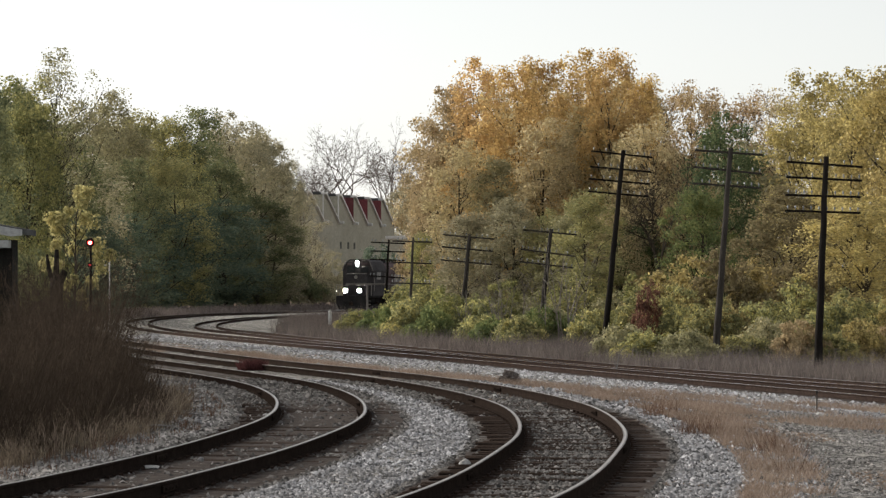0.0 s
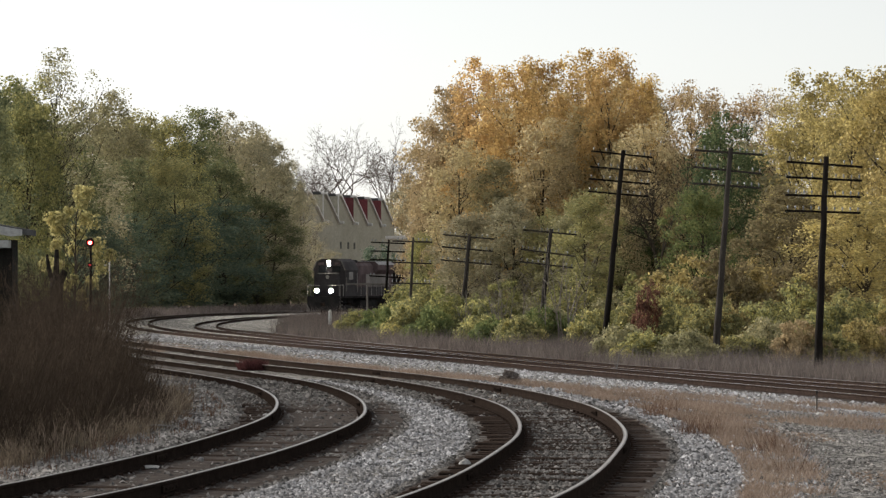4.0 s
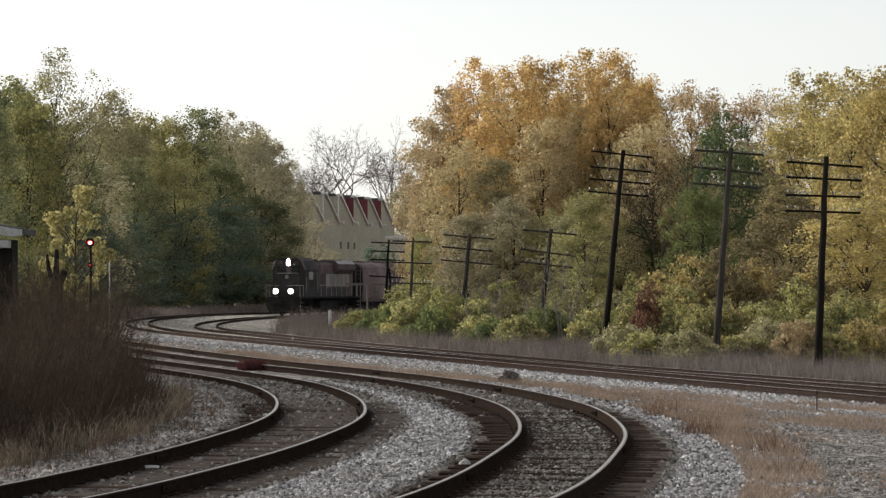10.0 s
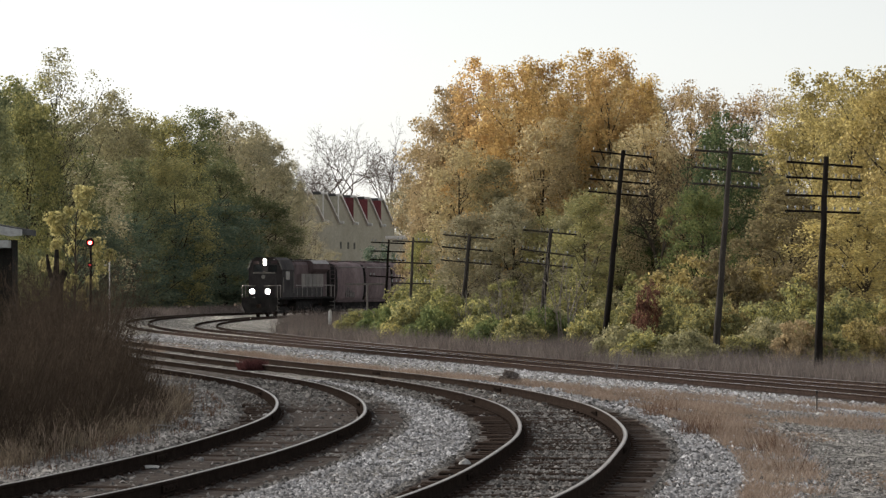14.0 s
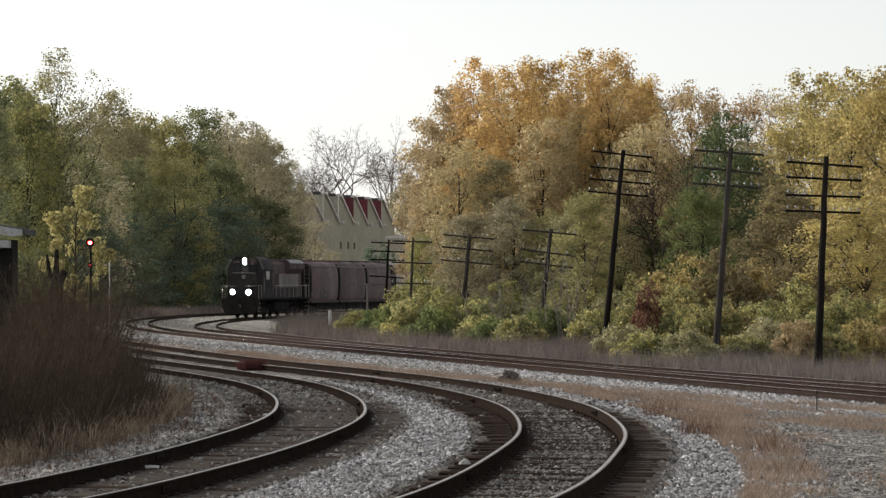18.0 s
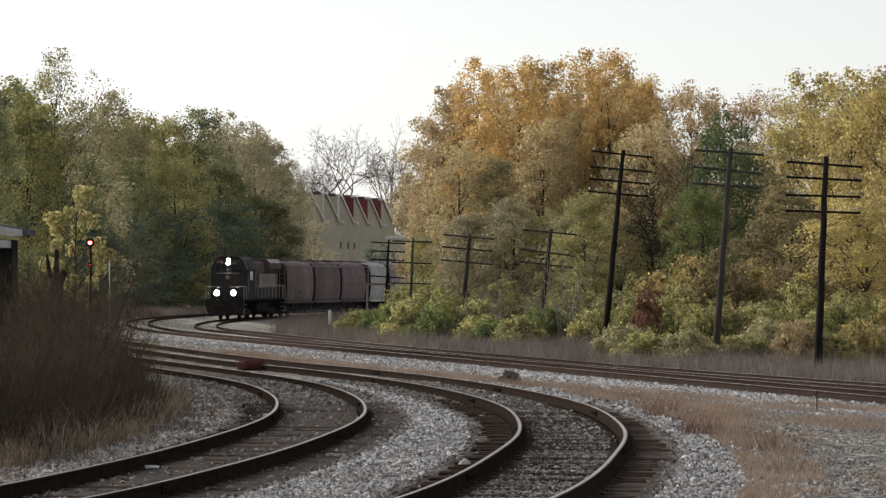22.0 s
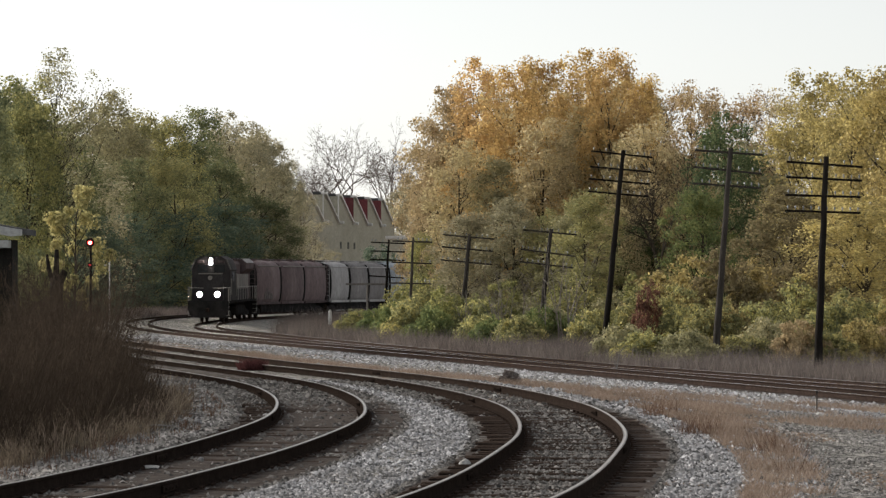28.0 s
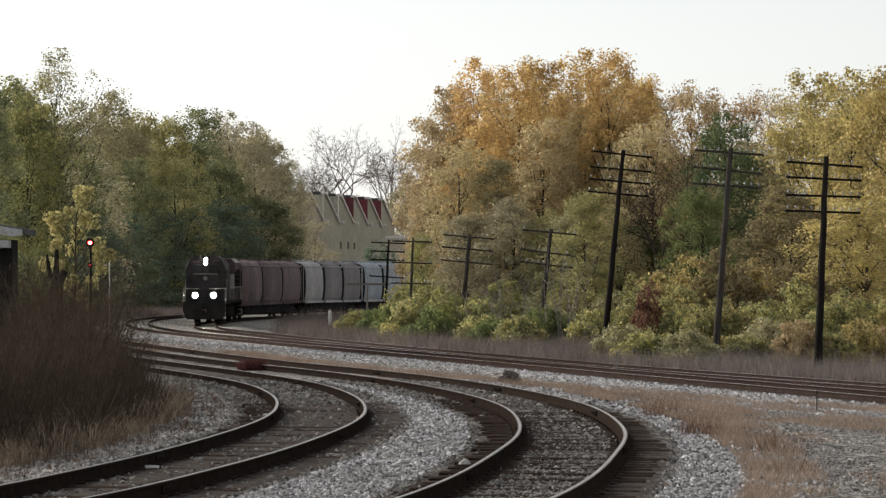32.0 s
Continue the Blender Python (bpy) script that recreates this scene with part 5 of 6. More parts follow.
def build_posts():
    t = empty("timber_frame", "weathered grey post with a level beam", "post", Matrix.Translation((-5.2, 225, -1.25)) @ Matrix.Rotation(0.1, 4, "Z"))
    bm = bmesh.new()
    box(bm, (0, 0, 1.62), (0.13, 0.13, 3.24), 0.02)
    part("post", bm, M_GREYWOOD, t)
    bm = bmesh.new()
    box(bm, (0.05, 0.1, 3.28), (3.05, 0.1, 0.13), 0.02)
    part("beam", bm, M_GREYWOOD, t)
    t = empty("marker_post", "small white marker post beside the track", "marker post", Matrix.Translation((-7.75, 225, -1.32)))
    bm = bmesh.new()
    box(bm, (0, 0, 0.75), (0.22, 0.14, 1.5), 0.04)
    part("post", bm, M_WHITE, t)
    bm = bmesh.new()
    rod(bm, (0, 0, 1.5), (0, 0, 1.6), 0.1, 0.04, 8)
    part("cap", bm, M_WHITE, t)
    t = empty("stake", "thin dark metal stake in the ballast", "stake", Matrix.Translation((7.72, 67.7, -0.4)))
    bm = bmesh.new()
    rod(bm, (0, 0, -0.3), (0, 0, 0.42), 0.016, 0.014, 6)
    part("rod", bm, M_GREYPOLE, t)
    bm = bmesh.new()
    box(bm, (0, 0, 0.4), (0.06, 0.025, 0.05), 0.008)
    part("plate", bm, M_GREYPOLE, t)


M_WHITE = surface("chalky_white_paint", (0.5, 0.5, 0.48), (0.75, 0.75, 0.72), 3, 0.7)
build_posts()


# ---- the sawtooth building ----
M_WALL = surface("beige_render", (0.35, 0.325, 0.25), (0.45, 0.42, 0.335), 0.25, 0.9, 0, 0.1, 3)
M_RED = surface("dark_red_cladding", (0.125, 0.03, 0.034), (0.19, 0.042, 0.045), 0.5, 0.7, 0, 0.1, 4)
M_COPE = surface("pale_coping", (0.55, 0.53, 0.5), (0.75, 0.73, 0.69), 1.0, 0.8, 0, 0.1, 5)
M_ROOF = surface("grey_roof_felt", (0.08, 0.08, 0.08), (0.14, 0.14, 0.135), 0.6, 0.9)
M_DARKPANE = surface("dusty_dark_pane", (0.07, 0.068, 0.06), (0.12, 0.115, 0.1), 1.0, 0.75, 0, 0)


def build_works():
    """Teeth run along local x; bulk lies to +y."""
    pitch, hi, lo, n, depth = 9.3, 15.8, 11.6, 6, 16.0
    t = empty("sawtooth_building", "beige industrial building with a sawtooth roof and red clerestories", "building",
              Matrix.Translation((-18.9, 460, -1.2)) @ Matrix.Rotation(math.atan2(0.97, 0.2), 4, "Z"))
    for k in range(n):
        x = k * pitch
        bm = bmesh.new()
        extrude(bm, [(x, -0.2), (x + pitch - 0.004, -0.2), (x + pitch - 0.004, lo), (x, hi)], "y", 0, 0.35)
        part("wall", bm, M_WALL, t)
        bm = bmesh.new()
        extrude(bm, [(x + 0.1, hi - 0.05), (x + pitch - 0.1, lo - 0.05), (x + pitch - 0.1, lo + 0.1), (x + 0.1, hi + 0.1)], "y", 0.36, depth)
        part("roof", bm, M_ROOF, t)
        bm = bmesh.new()
        extrude(bm, [(x - 0.3, hi + 0.0), (x + 0.35, hi + 0.0), (x + pitch - 0.5, lo + 0.14), (x + pitch - 0.02, lo + 0.14), (x + pitch - 0.02, lo + 0.5),
                     (x + pitch - 0.5, lo + 0.4), (x + 0.4, hi + 0.3), (x - 0.3, hi + 0.3)], "y", -0.3, 0.4)
        part("coping", bm, M_COPE, t)
        bm = bmesh.new()
        box(bm, (x - 0.06, depth / 2 - 0.16, (hi + lo) / 2), (0.1, depth - 0.4, hi - lo - 0.1))
        part("clerestory", bm, M_RED if 3 <= k <= 5 else M_WALL, t, "dark red upright face" if 3 <= k <= 5 else "beige upright face")
        if k < 3:
            bm = bmesh.new()
            box(bm, (x - 0.16, 0.1, (hi + lo) / 2), (0.1, 0.16, hi - lo))
            part("corner_strip", bm, M_COPE, t)
        bm = bmesh.new()
        box(bm, (x + 0.05, depth / 2 + 0.3, hi + 0.22), (0.5, depth - 0.5, 0.3))
        part("ridge_cap", bm, M_ROOF, t, "dark ridge capping")
        bm = bmesh.new()
        box(bm, (x + pitch - 0.5, -0.42, lo + 0.32), (0.7, 0.8, 0.4), 0.04)
        part("gutter_end", bm, M_COPE, t, "pale gutter end")
    bm = bmesh.new()
    box(bm, (-0.15, depth / 2, 7.7), (0.3, depth, 15.8))
    part("end_wall", bm, M_WALL, t)
    for k in range(3):
        bm = bmesh.new()
        box(bm, ((19.5, 24.2, 28.2)[k], -0.02, 8.6), (0.8, 0.1, 1.0))
        part("window", bm, M_DARKPANE, t)


def build_annex():
    t = empty("low_annex", "low beige annex with a pale flat roof edge", "building", Matrix.Translation((-6.0, 452, -1.2)))
    bm = bmesh.new()
    box(bm, (0, 3, 4.6), (3.4, 6, 9.2))
    part("wall", bm, M_WALL, t)
    bm = bmesh.new()
    box(bm, (0, 3, 9.4), (3.8, 6.4, 0.4), 0.05)
    part("roof_edge", bm, M_COPE, t)


build_works()
build_annex()


# ---- shed, signal ----
def build_shed():
    t = empty("shed", "low shed with a pale fascia and walls blackened as eave shade", "shed", Matrix.Translation((-9.6, 74, 0.02)))
    # near-black wall: the shadow under the eave is put into its colour
    bm = bmesh.new()
    box(bm, (-2.83, 0.5, 1.6), (5.4, 1.0, 3.2))
    part("wall", bm, M_EAVESHADE, t)
    bm = bmesh.new()
    extrude(bm, [(0.25, 3.43), (-3.2, 4.05), (-6.6, 3.43), (-6.6, 3.3), (-3.2, 3.9), (0.25, 3.3)], "y", -0.4, 1.3)
    part("roof", bm, M_ROOF, t, "dark felt roof")
    bm = bmesh.new()
    extrude(bm, [(0.15, 3.42), (-3.2, 4.0), (-3.2, 3.84), (-0.1, 3.27), (0.15, 3.29)], "y", -0.46, -0.41)
    part("fascia", bm, M_SHEDTRIM, t, "pale painted fascia board")
    bm = bmesh.new()
    box(bm, (-2.0, -0.2, 3.1), (3.7, 0.4, 0.17), 0.01)
    part("soffit", bm, M_SHEDTRIM, t)


def build_signal():
    t = empty("railway_signal", "slim black signal mast showing a bright red light", "railway signal", Matrix.Translation((-11.2, 104, -0.09)) @ Matrix.Scale(0.7466, 4))
    bm = bmesh.new()
    rod(bm, (0, 0.25, 0), (0, 0.25, 5.0), 0.055, 0.05, 10)
    part("mast", bm, M_POLE, t)
    for z, name in ((4.8, "signal_head"), (3.85, "lower_signal_head")):
        bm = bmesh.new()
        big = 1.0 if z > 4 else 0.6
        rod(bm, (0, -0.02, z), (0, 0.02, z), 0.19 * big, n=20)
        rod(bm, (0, 0.02, z), (0, 0.22, z), 0.14 * big, n=12)
        head = part(name, bm, M_POLE, t)
        bm = bmesh.new()
        rod(bm, (0, -0.02, 0), (0, 0.0, 0), 0.09 if z > 4 else 0.05, n=14)
        lens = part("lens", bm, M_RED_LAMP if z > 4 else M_DIM_LAMP, head, "glowing red lens" if z > 4 else "dim red lens")
        lens.location = (0, -0.03, z)
        if z > 4:
            # white glowing disc added in front of the lens for its glare
            bm = bmesh.new()
            rod(bm, (0, -0.052, z), (0, -0.062, z), 0.052, n=12)
            part("lens_glare_disc", bm, M_LENS_GLARE, head, "white disc over the lens as its glare core")
    t2 = empty("metal_post", "thin pale metal post with a short arm", "post", Matrix.Translation((-14.2, 139.5, -0.9)))
    bm = bmesh.new()
    rod(bm, (0, 0, 0), (0, 0, 4.1), 0.03, n=8)
    part("post", bm, M_COPE, t2)
    bm = bmesh.new()
    for z in (4.05, 3.85):
        rod(bm, (-0.45, 0, z), (0, 0, z), 0.022, n=6)
    part("arm", bm, M_COPE, t2)


M_SHEDTRIM = surface("weathered_grey_trim", (0.36, 0.365, 0.355), (0.52, 0.525, 0.51), 1.5, 0.8, 0, 0.2, 14)
# boards coloured almost black to stand for eave shadow
M_EAVESHADE = surface("shed_wall_eave_shade", (0.012, 0.012, 0.011), (0.03, 0.029, 0.026), 1.5, 0.9, 0, 0.3, 14, 0.3, (6, 6, 0.6))
def stone(x, y, size, label, mat, seed, name="stone", flat=0.7):
    r = random.Random(seed)
    bm = bmesh.new()
    bmesh.ops.create_icosphere(bm, subdivisions=2, radius=1.0)
    for v in bm.verts:
        v.co *= 1 + 0.35 * noise.noise(v.co * 1.3 + Vector((seed, 0, 0)))
        v.co = Vector((v.co.x * size, v.co.y * size * 0.8, v.co.z * size * flat))
    z = float(ground_z([(x, y)])[0])
    me = bpy.data.meshes.new(name)
    bm.to_mesh(me)
    bm.free()
    me.materials.append(mat)
    ob = new(name, me)
    ob.matrix_basis = Matrix.Translation((x, y, z + size * flat * 0.55)) @ Matrix.Rotation(r.uniform(0, 6), 4, "Z")
    return tagged(ob, label, "stone", "loose stones")


M_PALESTONE = surface("pale_limestone", (0.42, 0.41, 0.39), (0.62, 0.61, 0.58), 9, 0.9, 0, 0.3)
M_RUST = surface("rusty_scrap", (0.05, 0.035, 0.028), (0.12, 0.08, 0.06), 9, 0.9, 0, 0.3)
stone(0.28, 41.2, 0.085, "pale limestone lump beside the inner rail", M_PALESTONE, 1)
stone(1.02, 64.6, 0.055, "round pale stone between the rails", M_PALESTONE, 2, flat=0.95)
stone(-2.62, 82.6, 0.085, "pale limestone lump between the rails", M_PALESTONE, 3)
stone(-3.6, 40.4, 0.14, "flat pale board scrap lying in dirt", M_PALESTONE, 4, "board_scrap", 0.18)
stone(-4.9, 62.2, 0.11, "rusty scrap iron at the foot of the brush", M_RUST, 6, "scrap_iron", 0.5)
stone(-3.1, 41.9, 0.05, "grey broken stone on the ties", M_STONE, 7)
stone(-2.35, 42.6, 0.045, "grey broken stone on the ties", M_STONE, 8)
stone(-4.0, 53.4, 0.09, "grey ballast lump beside the rail", M_STONE, 9)
stone(-3.0, 55.6, 0.06, "pale broken stone in the dirt", M_PALESTONE, 10)
stone(7.3, 63.5, 0.1, "pair of pale rocks in the ballast", M_PALESTONE, 11, flat=0.5)
bm = bmesh.new()
for a, b, w in (((-4.85, 50.9, 0.02), (-4.5, 51.2, 0.05), 0.016), ((-4.5, 51.2, 0.05), (-4.22, 51.35, 0.03), 0.012)):
    rod(bm, a, b, w, w * 0.8, 7)
branch = empty("fallen_branch", "pale bleached branch lying on the ballast", "branch")
part("stick", bm, M_GREYWOOD, branch)
stone(2.35, 65.0, 0.05, "pale broken stone in the ballast", M_PALESTONE, 12)
pts = scatter(8000, 3.4, 5.0, 40, 62, lambda p: clumpy(p, 0.9, 0.28, 9.0), 31)
blades("dead_weeds", "tall dry brown weed stalks in the grass", "weeds", pts, 0.55, 0.0045, 0.5, G_RUSTWEED, 32)
pts = np.array([-4.87, 83.5]) + np.clip(np.random.default_rng(33).normal(size=(2600, 2)), -2, 2) * np.array([0.15, 0.3])
blades("dead_weeds", "round dark red dry weed between the tracks", "weeds", pts, 0.36, 0.012, 0.5, G_REDWEED, 34)


stalk = empty("dry_stalk", "pale arching dry stalks over the dead weeds", "weed", Matrix.Translation((6.2, 117.0, -1.25)))
for lean, tall in ((0.34, 1.22), (0.16, 1.05), (-0.2, 0.85)):
    v, f = branch_tubes([((lean * (k / 8) ** 2.2 * 1.2, 0, tall * math.sin(1.57 * k / 8)), (lean * ((k + 1) / 8) ** 2.2 * 1.2, 0, tall * math.sin(1.57 * (k + 1) / 8)), 0.014, 0.012) for k in range(8)], 5)
    link_mesh("stem", v, f, M_GREYWOOD, stalk)
M_LENS_GLARE = glowing("signal_lens_glare", (1.0, 0.72, 0.66), 6)
M_DIM_LAMP = glowing("dim_red_signal_lamp", (0.6, 0.03, 0.03), 0.35)
M_RED_LAMP = glowing("red_signal_lamp", (1.0, 0.045, 0.03), 5)
def build_snag():
    t = empty("forked_trunk", "dark forked tree trunk rising from the brush", "tree trunk", Matrix.Translation((-11.95, 101, -0.1)))
    for name, segs in (("trunk", [((0, 0, -0.1), (0.03, 0, 1.4), 0.27, 0.22), ((0.03, 0, 1.4), (0.05, 0, 2.5), 0.22, 0.2)]),
                       ("fork", [((-0.05, 0, 2.3), (-0.2, 0, 2.75), 0.1, 0.07), ((-0.2, 0, 2.75), (-0.26, 0.05, 3.2), 0.07, 0.04)]),
                       ("fork", [((0.02, 0, 2.4), (0.05, 0, 3.35), 0.11, 0.06)]),
                       ("broken_limb", [((0.12, 0, 2.3), (0.3, 0.05, 2.7), 0.13, 0.1)])):
        v, f = branch_tubes(segs, 10)
        link_mesh(name, v, f, M_POLE, t)


build_snag()
build_shed()
build_signal()


# ---- the train ----
# black steel; also painted shade on bay ends, inner shell and under-car box
M_BLACK = surface("sooty_black_steel_and_shade", (0.018, 0.0175, 0.018), (0.045, 0.042, 0.041), 1.5, 0.92, 0.1, 0.1, 20)
M_LOCO = surface("dark_grey_loco_paint", (0.042, 0.039, 0.040), (0.085, 0.078, 0.078), 0.9, 0.78, 0, 0.06, 14)
M_HOOD = surface("faded_brown_black_paint", (0.070, 0.052, 0.053), (0.140, 0.107, 0.107), 0.8, 0.78, 0, 0.06, 14)
M_PANEL = surface("dusty_grey_panel_and_lit_edge", (0.15, 0.138, 0.125), (0.24, 0.22, 0.20), 0.8, 0.7, 0, 0.06, 14)
M_RAILING = surface("pale_handrail", (0.22, 0.205, 0.185), (0.33, 0.31, 0.28), 3, 0.6)
M_BROWN = surface("oxide_brown_paint", (0.122, 0.092, 0.092), (0.215, 0.168, 0.168), 0.5, 0.78, 0, 0.08, 6, 0.3, (1, 1, 0.4))
M_GREYCAR = surface("weathered_grey_paint", (0.19, 0.180, 0.176), (0.29, 0.276, 0.270), 0.5, 0.78, 0, 0.08, 6, 0.3, (1, 1, 0.4))
M_PALECAR = surface("pale_grey_paint", (0.33, 0.32, 0.315), (0.47, 0.457, 0.448), 0.5, 0.78, 0, 0.08, 6, 0.25, (1, 1, 0.4))
M_BLUECAR = surface("pale_blue_grey_paint", (0.28, 0.31, 0.34), (0.39, 0.43, 0.46), 0.5, 0.78, 0, 0.08, 6, 0.25, (1, 1, 0.4))
M_PANE = surface("cab_window_glass", (0.015, 0.017, 0.02), (0.03, 0.033, 0.036), 2, 0.08, 0, 0)
M_BEAM = glowing("headlamp_glass", (1.0, 0.93, 0.84), 100)
WHEELS = []


def wheelset(parent, x, radius=0.46):
    bm = bmesh.new()
    for sy in (-1, 1):
        rod(bm, (0, sy * 0.69, 0), (0, sy * 0.82, 0), radius, radius, 20)
        rod(bm, (0, sy * 0.66, 0), (0, sy * 0.69, 0), radius + 0.03, radius + 0.03, 20)
        rod(bm, (0, sy * 0.82, 0), (0, sy * 0.86, 0), 0.14, 0.12, 10)
    rod(bm, (0, -0.7, 0), (0, 0.7, 0), 0.09, n=8)
    w = part("wheelset", bm, M_RAIL, parent)
    w.matrix_basis = Matrix.Translation((x, 0, radius))
    WHEELS.append((w, x, radius))


def truck(parent, x, base, axles, radius=0.46):
    bm = bmesh.new()
    for sy in (-1, 1):
        out = [(x - base / 2 - 0.45, 0.42), (x - base / 2 + 0.3, 0.3), (x + base / 2 - 0.3, 0.3), (x + base / 2 + 0.45, 0.42), (x + base / 2 + 0.35, 0.62), (x + 0.5, 0.82),
               (x - 0.5, 0.82), (x - base / 2 - 0.35, 0.62)]
        extrude(bm, out, "y", sy * 0.98 - 0.07, sy * 0.98 + 0.07)
        for k in (-0.25, 0, 0.25):
            rod(bm, (x + k, sy * 1.06, 0.35), (x + k, sy * 1.06, 0.62), 0.09, n=8)
    box(bm, (x, 0, 0.72), (0.5, 1.9, 0.2), 0.03)
    part("truck_frame", bm, M_BLACK, parent)
    for i in range(axles):
        wheelset(parent, x - base / 2 + base * i / (axles - 1), radius)


def build_loco():
    t = empty("locomotive", "dark grey diesel locomotive with lit headlights", "locomotive")
    L = 8.75
    bm = bmesh.new()
    box(bm, (0, 0, 1.50), (2 * L - 0.5, 3.0, 0.18), 0.02)
    box(bm, (0, 0, 1.2), (2 * L - 1.2, 1.1, 0.5), 0.02)
    part("underframe", bm, M_BLACK, t)
    for sx in (-1, 1):
        bm = bmesh.new()
        extrude(bm, [(-1.5, 1.55), (1.5, 1.55), (1.5, 0.9), (1.2, 0.35), (-1.2, 0.35), (-1.5, 0.9)], "x", sx * L - 0.08, sx * L + 0.08)
        part("pilot", bm, M_BLACK, t)
        bm = bmesh.new()
        box(bm, (sx * (L + 0.3), 0, 0.9), (0.6, 0.25, 0.3), 0.05)
        part("coupler", bm, M_RAIL, t)
        for sy in (-1, 1):
            bm = bmesh.new()
            for k in range(4):
                box(bm, (sx * (L - 0.4), sy * 1.36, 0.5 + 0.32 * k), (0.6, 0.28, 0.03))
            part("steps", bm, M_RAILING, t, "pale step irons")
            bm = bmesh.new()
            rod(bm, (sx * (L + 0.02), sy * 1.48, 0.55), (sx * (L + 0.02), sy * 1.48, 2.55), 0.028, n=6)
            rod(bm, (sx * (L - 0.9), sy * 1.48, 1.55), (sx * (L - 0.9), sy * 1.48, 2.55), 0.028, n=6)
            rod(bm, (sx * (L + 0.02), sy * 1.48, 2.55), (sx * (L - 0.9), sy * 1.48, 2.55), 0.028, n=6)
            rod(bm, (sx * (L + 0.02), sy * 1.48, 2.55), (sx * (L + 0.02), sy * 0.35, 2.5), 0.024, n=6)
            part("handrail", bm, M_RAILING, t, "pale handrail")
    # nose, cab
    bm = bmesh.new()
    extrude(bm, [(-0.95, 1.59), (0.95, 1.59), (0.95, 3.3), (0.8, 3.5), (-0.8, 3.5), (-0.95, 3.3)], "x", 7.2, 7.75)
    part("nose", bm, M_LOCO, t)
    bm = bmesh.new()
    box(bm, (7.5, 0, 3.55), (0.65, 1.7, 0.07), 0.01)
    part("nose_ledge", bm, M_RAILING, t, "pale ledge")
    bm = bmesh.new()
    rod(bm, (7.76, 0, 3.25), (7.8, 0, 3.25), 0.16, n=14)
    part("emblem", bm, M_RAILING, t, "small pale round plate")
    prof = [(-1.42, 1.59), (1.42, 1.59), (1.42, 3.85), (1.1, 4.55), (0.7, 4.78), (-0.7, 4.78), (-1.1, 4.55), (-1.42, 3.85)]
    bm = bmesh.new()
    extrude(bm, prof, "x", 3.6, 7.2)
    part("cab", bm, M_LOCO, t)
    bm = bmesh.new()
    roof = [(1.47, 3.82), (1.14, 4.6), (0.72, 4.84), (-0.72, 4.84), (-1.14, 4.6), (-1.47, 3.82), (-1.44, 3.78), (-1.1, 4.56), (-0.7, 4.79), (0.7, 4.79), (1.1, 4.56), (1.44, 3.78)]
    extrude(bm, roof, "x", 3.5, 7.35)
    part("cab_roof", bm, M_LOCO, t)
    for sy in (-1, 1):
        # pale rod added as the sunlit streak along the cab roof edge
        bm = bmesh.new()
        rod(bm, (7.36, sy * 1.47, 3.84), (7.36, sy * 1.14, 4.62), 0.045, n=6)
        part("roof_edge", bm, M_PANEL, t, "pale rod painted as a sunlit roof edge")
        bm = bmesh.new()
        box(bm, (7.21, sy * 0.62, 3.92), (0.05, 0.75, 0.55), 0.02)
        part("windshield", bm, M_PANE, t)
        bm = bmesh.new()
        box(bm, (5.6, sy * 1.425, 3.35), (1.2, 0.05, 0.7), 0.02)
        part("cab_window", bm, M_PANE, t)
        for x, z0, z1 in ((6.9, 2.0, 3.2), (3.9, 1.9, 3.6)):
            bm = bmesh.new()
            rod(bm, (x, sy * 1.46, z0), (x, sy * 1.46, z1), 0.03, n=6)
            part("grab_iron", bm, M_RAILING, t, "pale grab iron")
        bm = bmesh.new()
        box(bm, (7.24, sy * 0.75, 4.42), (0.1, 0.5, 0.2), 0.02)
        part("number_board", bm, M_HOOD, t)
    bm = bmesh.new()
    box(bm, (7.28, 0, 4.45), (0.16, 0.36, 0.62), 0.04)
    part("headlight_housing", bm, M_BLACK, t)
    for dz in (-0.13, 0.13):
        bm = bmesh.new()
        rod(bm, (7.35, 0, 4.45 + dz), (7.39, 0, 4.45 + dz), 0.125, n=14)
        part("headlight", bm, M_BEAM, t, "bright white headlight")
    for sy in (-1, 1):
        bm = bmesh.new()
        rod(bm, (8.35, sy * 0.65, 2.05), (8.72, sy * 0.65, 2.05), 0.24, n=14)
        box(bm, (8.5, sy * 0.65, 1.7), (0.2, 0.2, 0.3))
        part("ditch_light_housing", bm, M_BLACK, t)
        bm = bmesh.new()
        rod(bm, (8.72, sy * 0.65, 2.05), (8.76, sy * 0.65, 2.05), 0.19, n=16)
        part("ditch_light", bm, M_BEAM, t, "bright white ditch light")
    # long hood
    bm = bmesh.new()
    extrude(bm, [(-1.0, 1.59), (1.0, 1.59), (1.0, 4.25), (0.8, 4.5), (-0.8, 4.5), (-1.0, 4.25)], "x", -8.0, 3.595)
    part("hood", bm, M_HOOD, t, "faded brown hood")
    for i in range(9):
        for sy in (-1, 1):
            x, wide = 2.9 - i * 1.15, 0.95 if i < 3 else 1.08
            bm = bmesh.new()
            box(bm, (x, sy * 1.005, 2.95), (wide, 0.05, 1.1), 0.015)
            part("hood_door", bm, M_PANEL if i >= 3 else M_HOOD, t)
            bm = bmesh.new()
            box(bm, (x, sy * 1.005, 2.0), (wide, 0.05, 0.72), 0.015)
            part("battery_box_door", bm, M_LOCO, t)
    bm = bmesh.new()
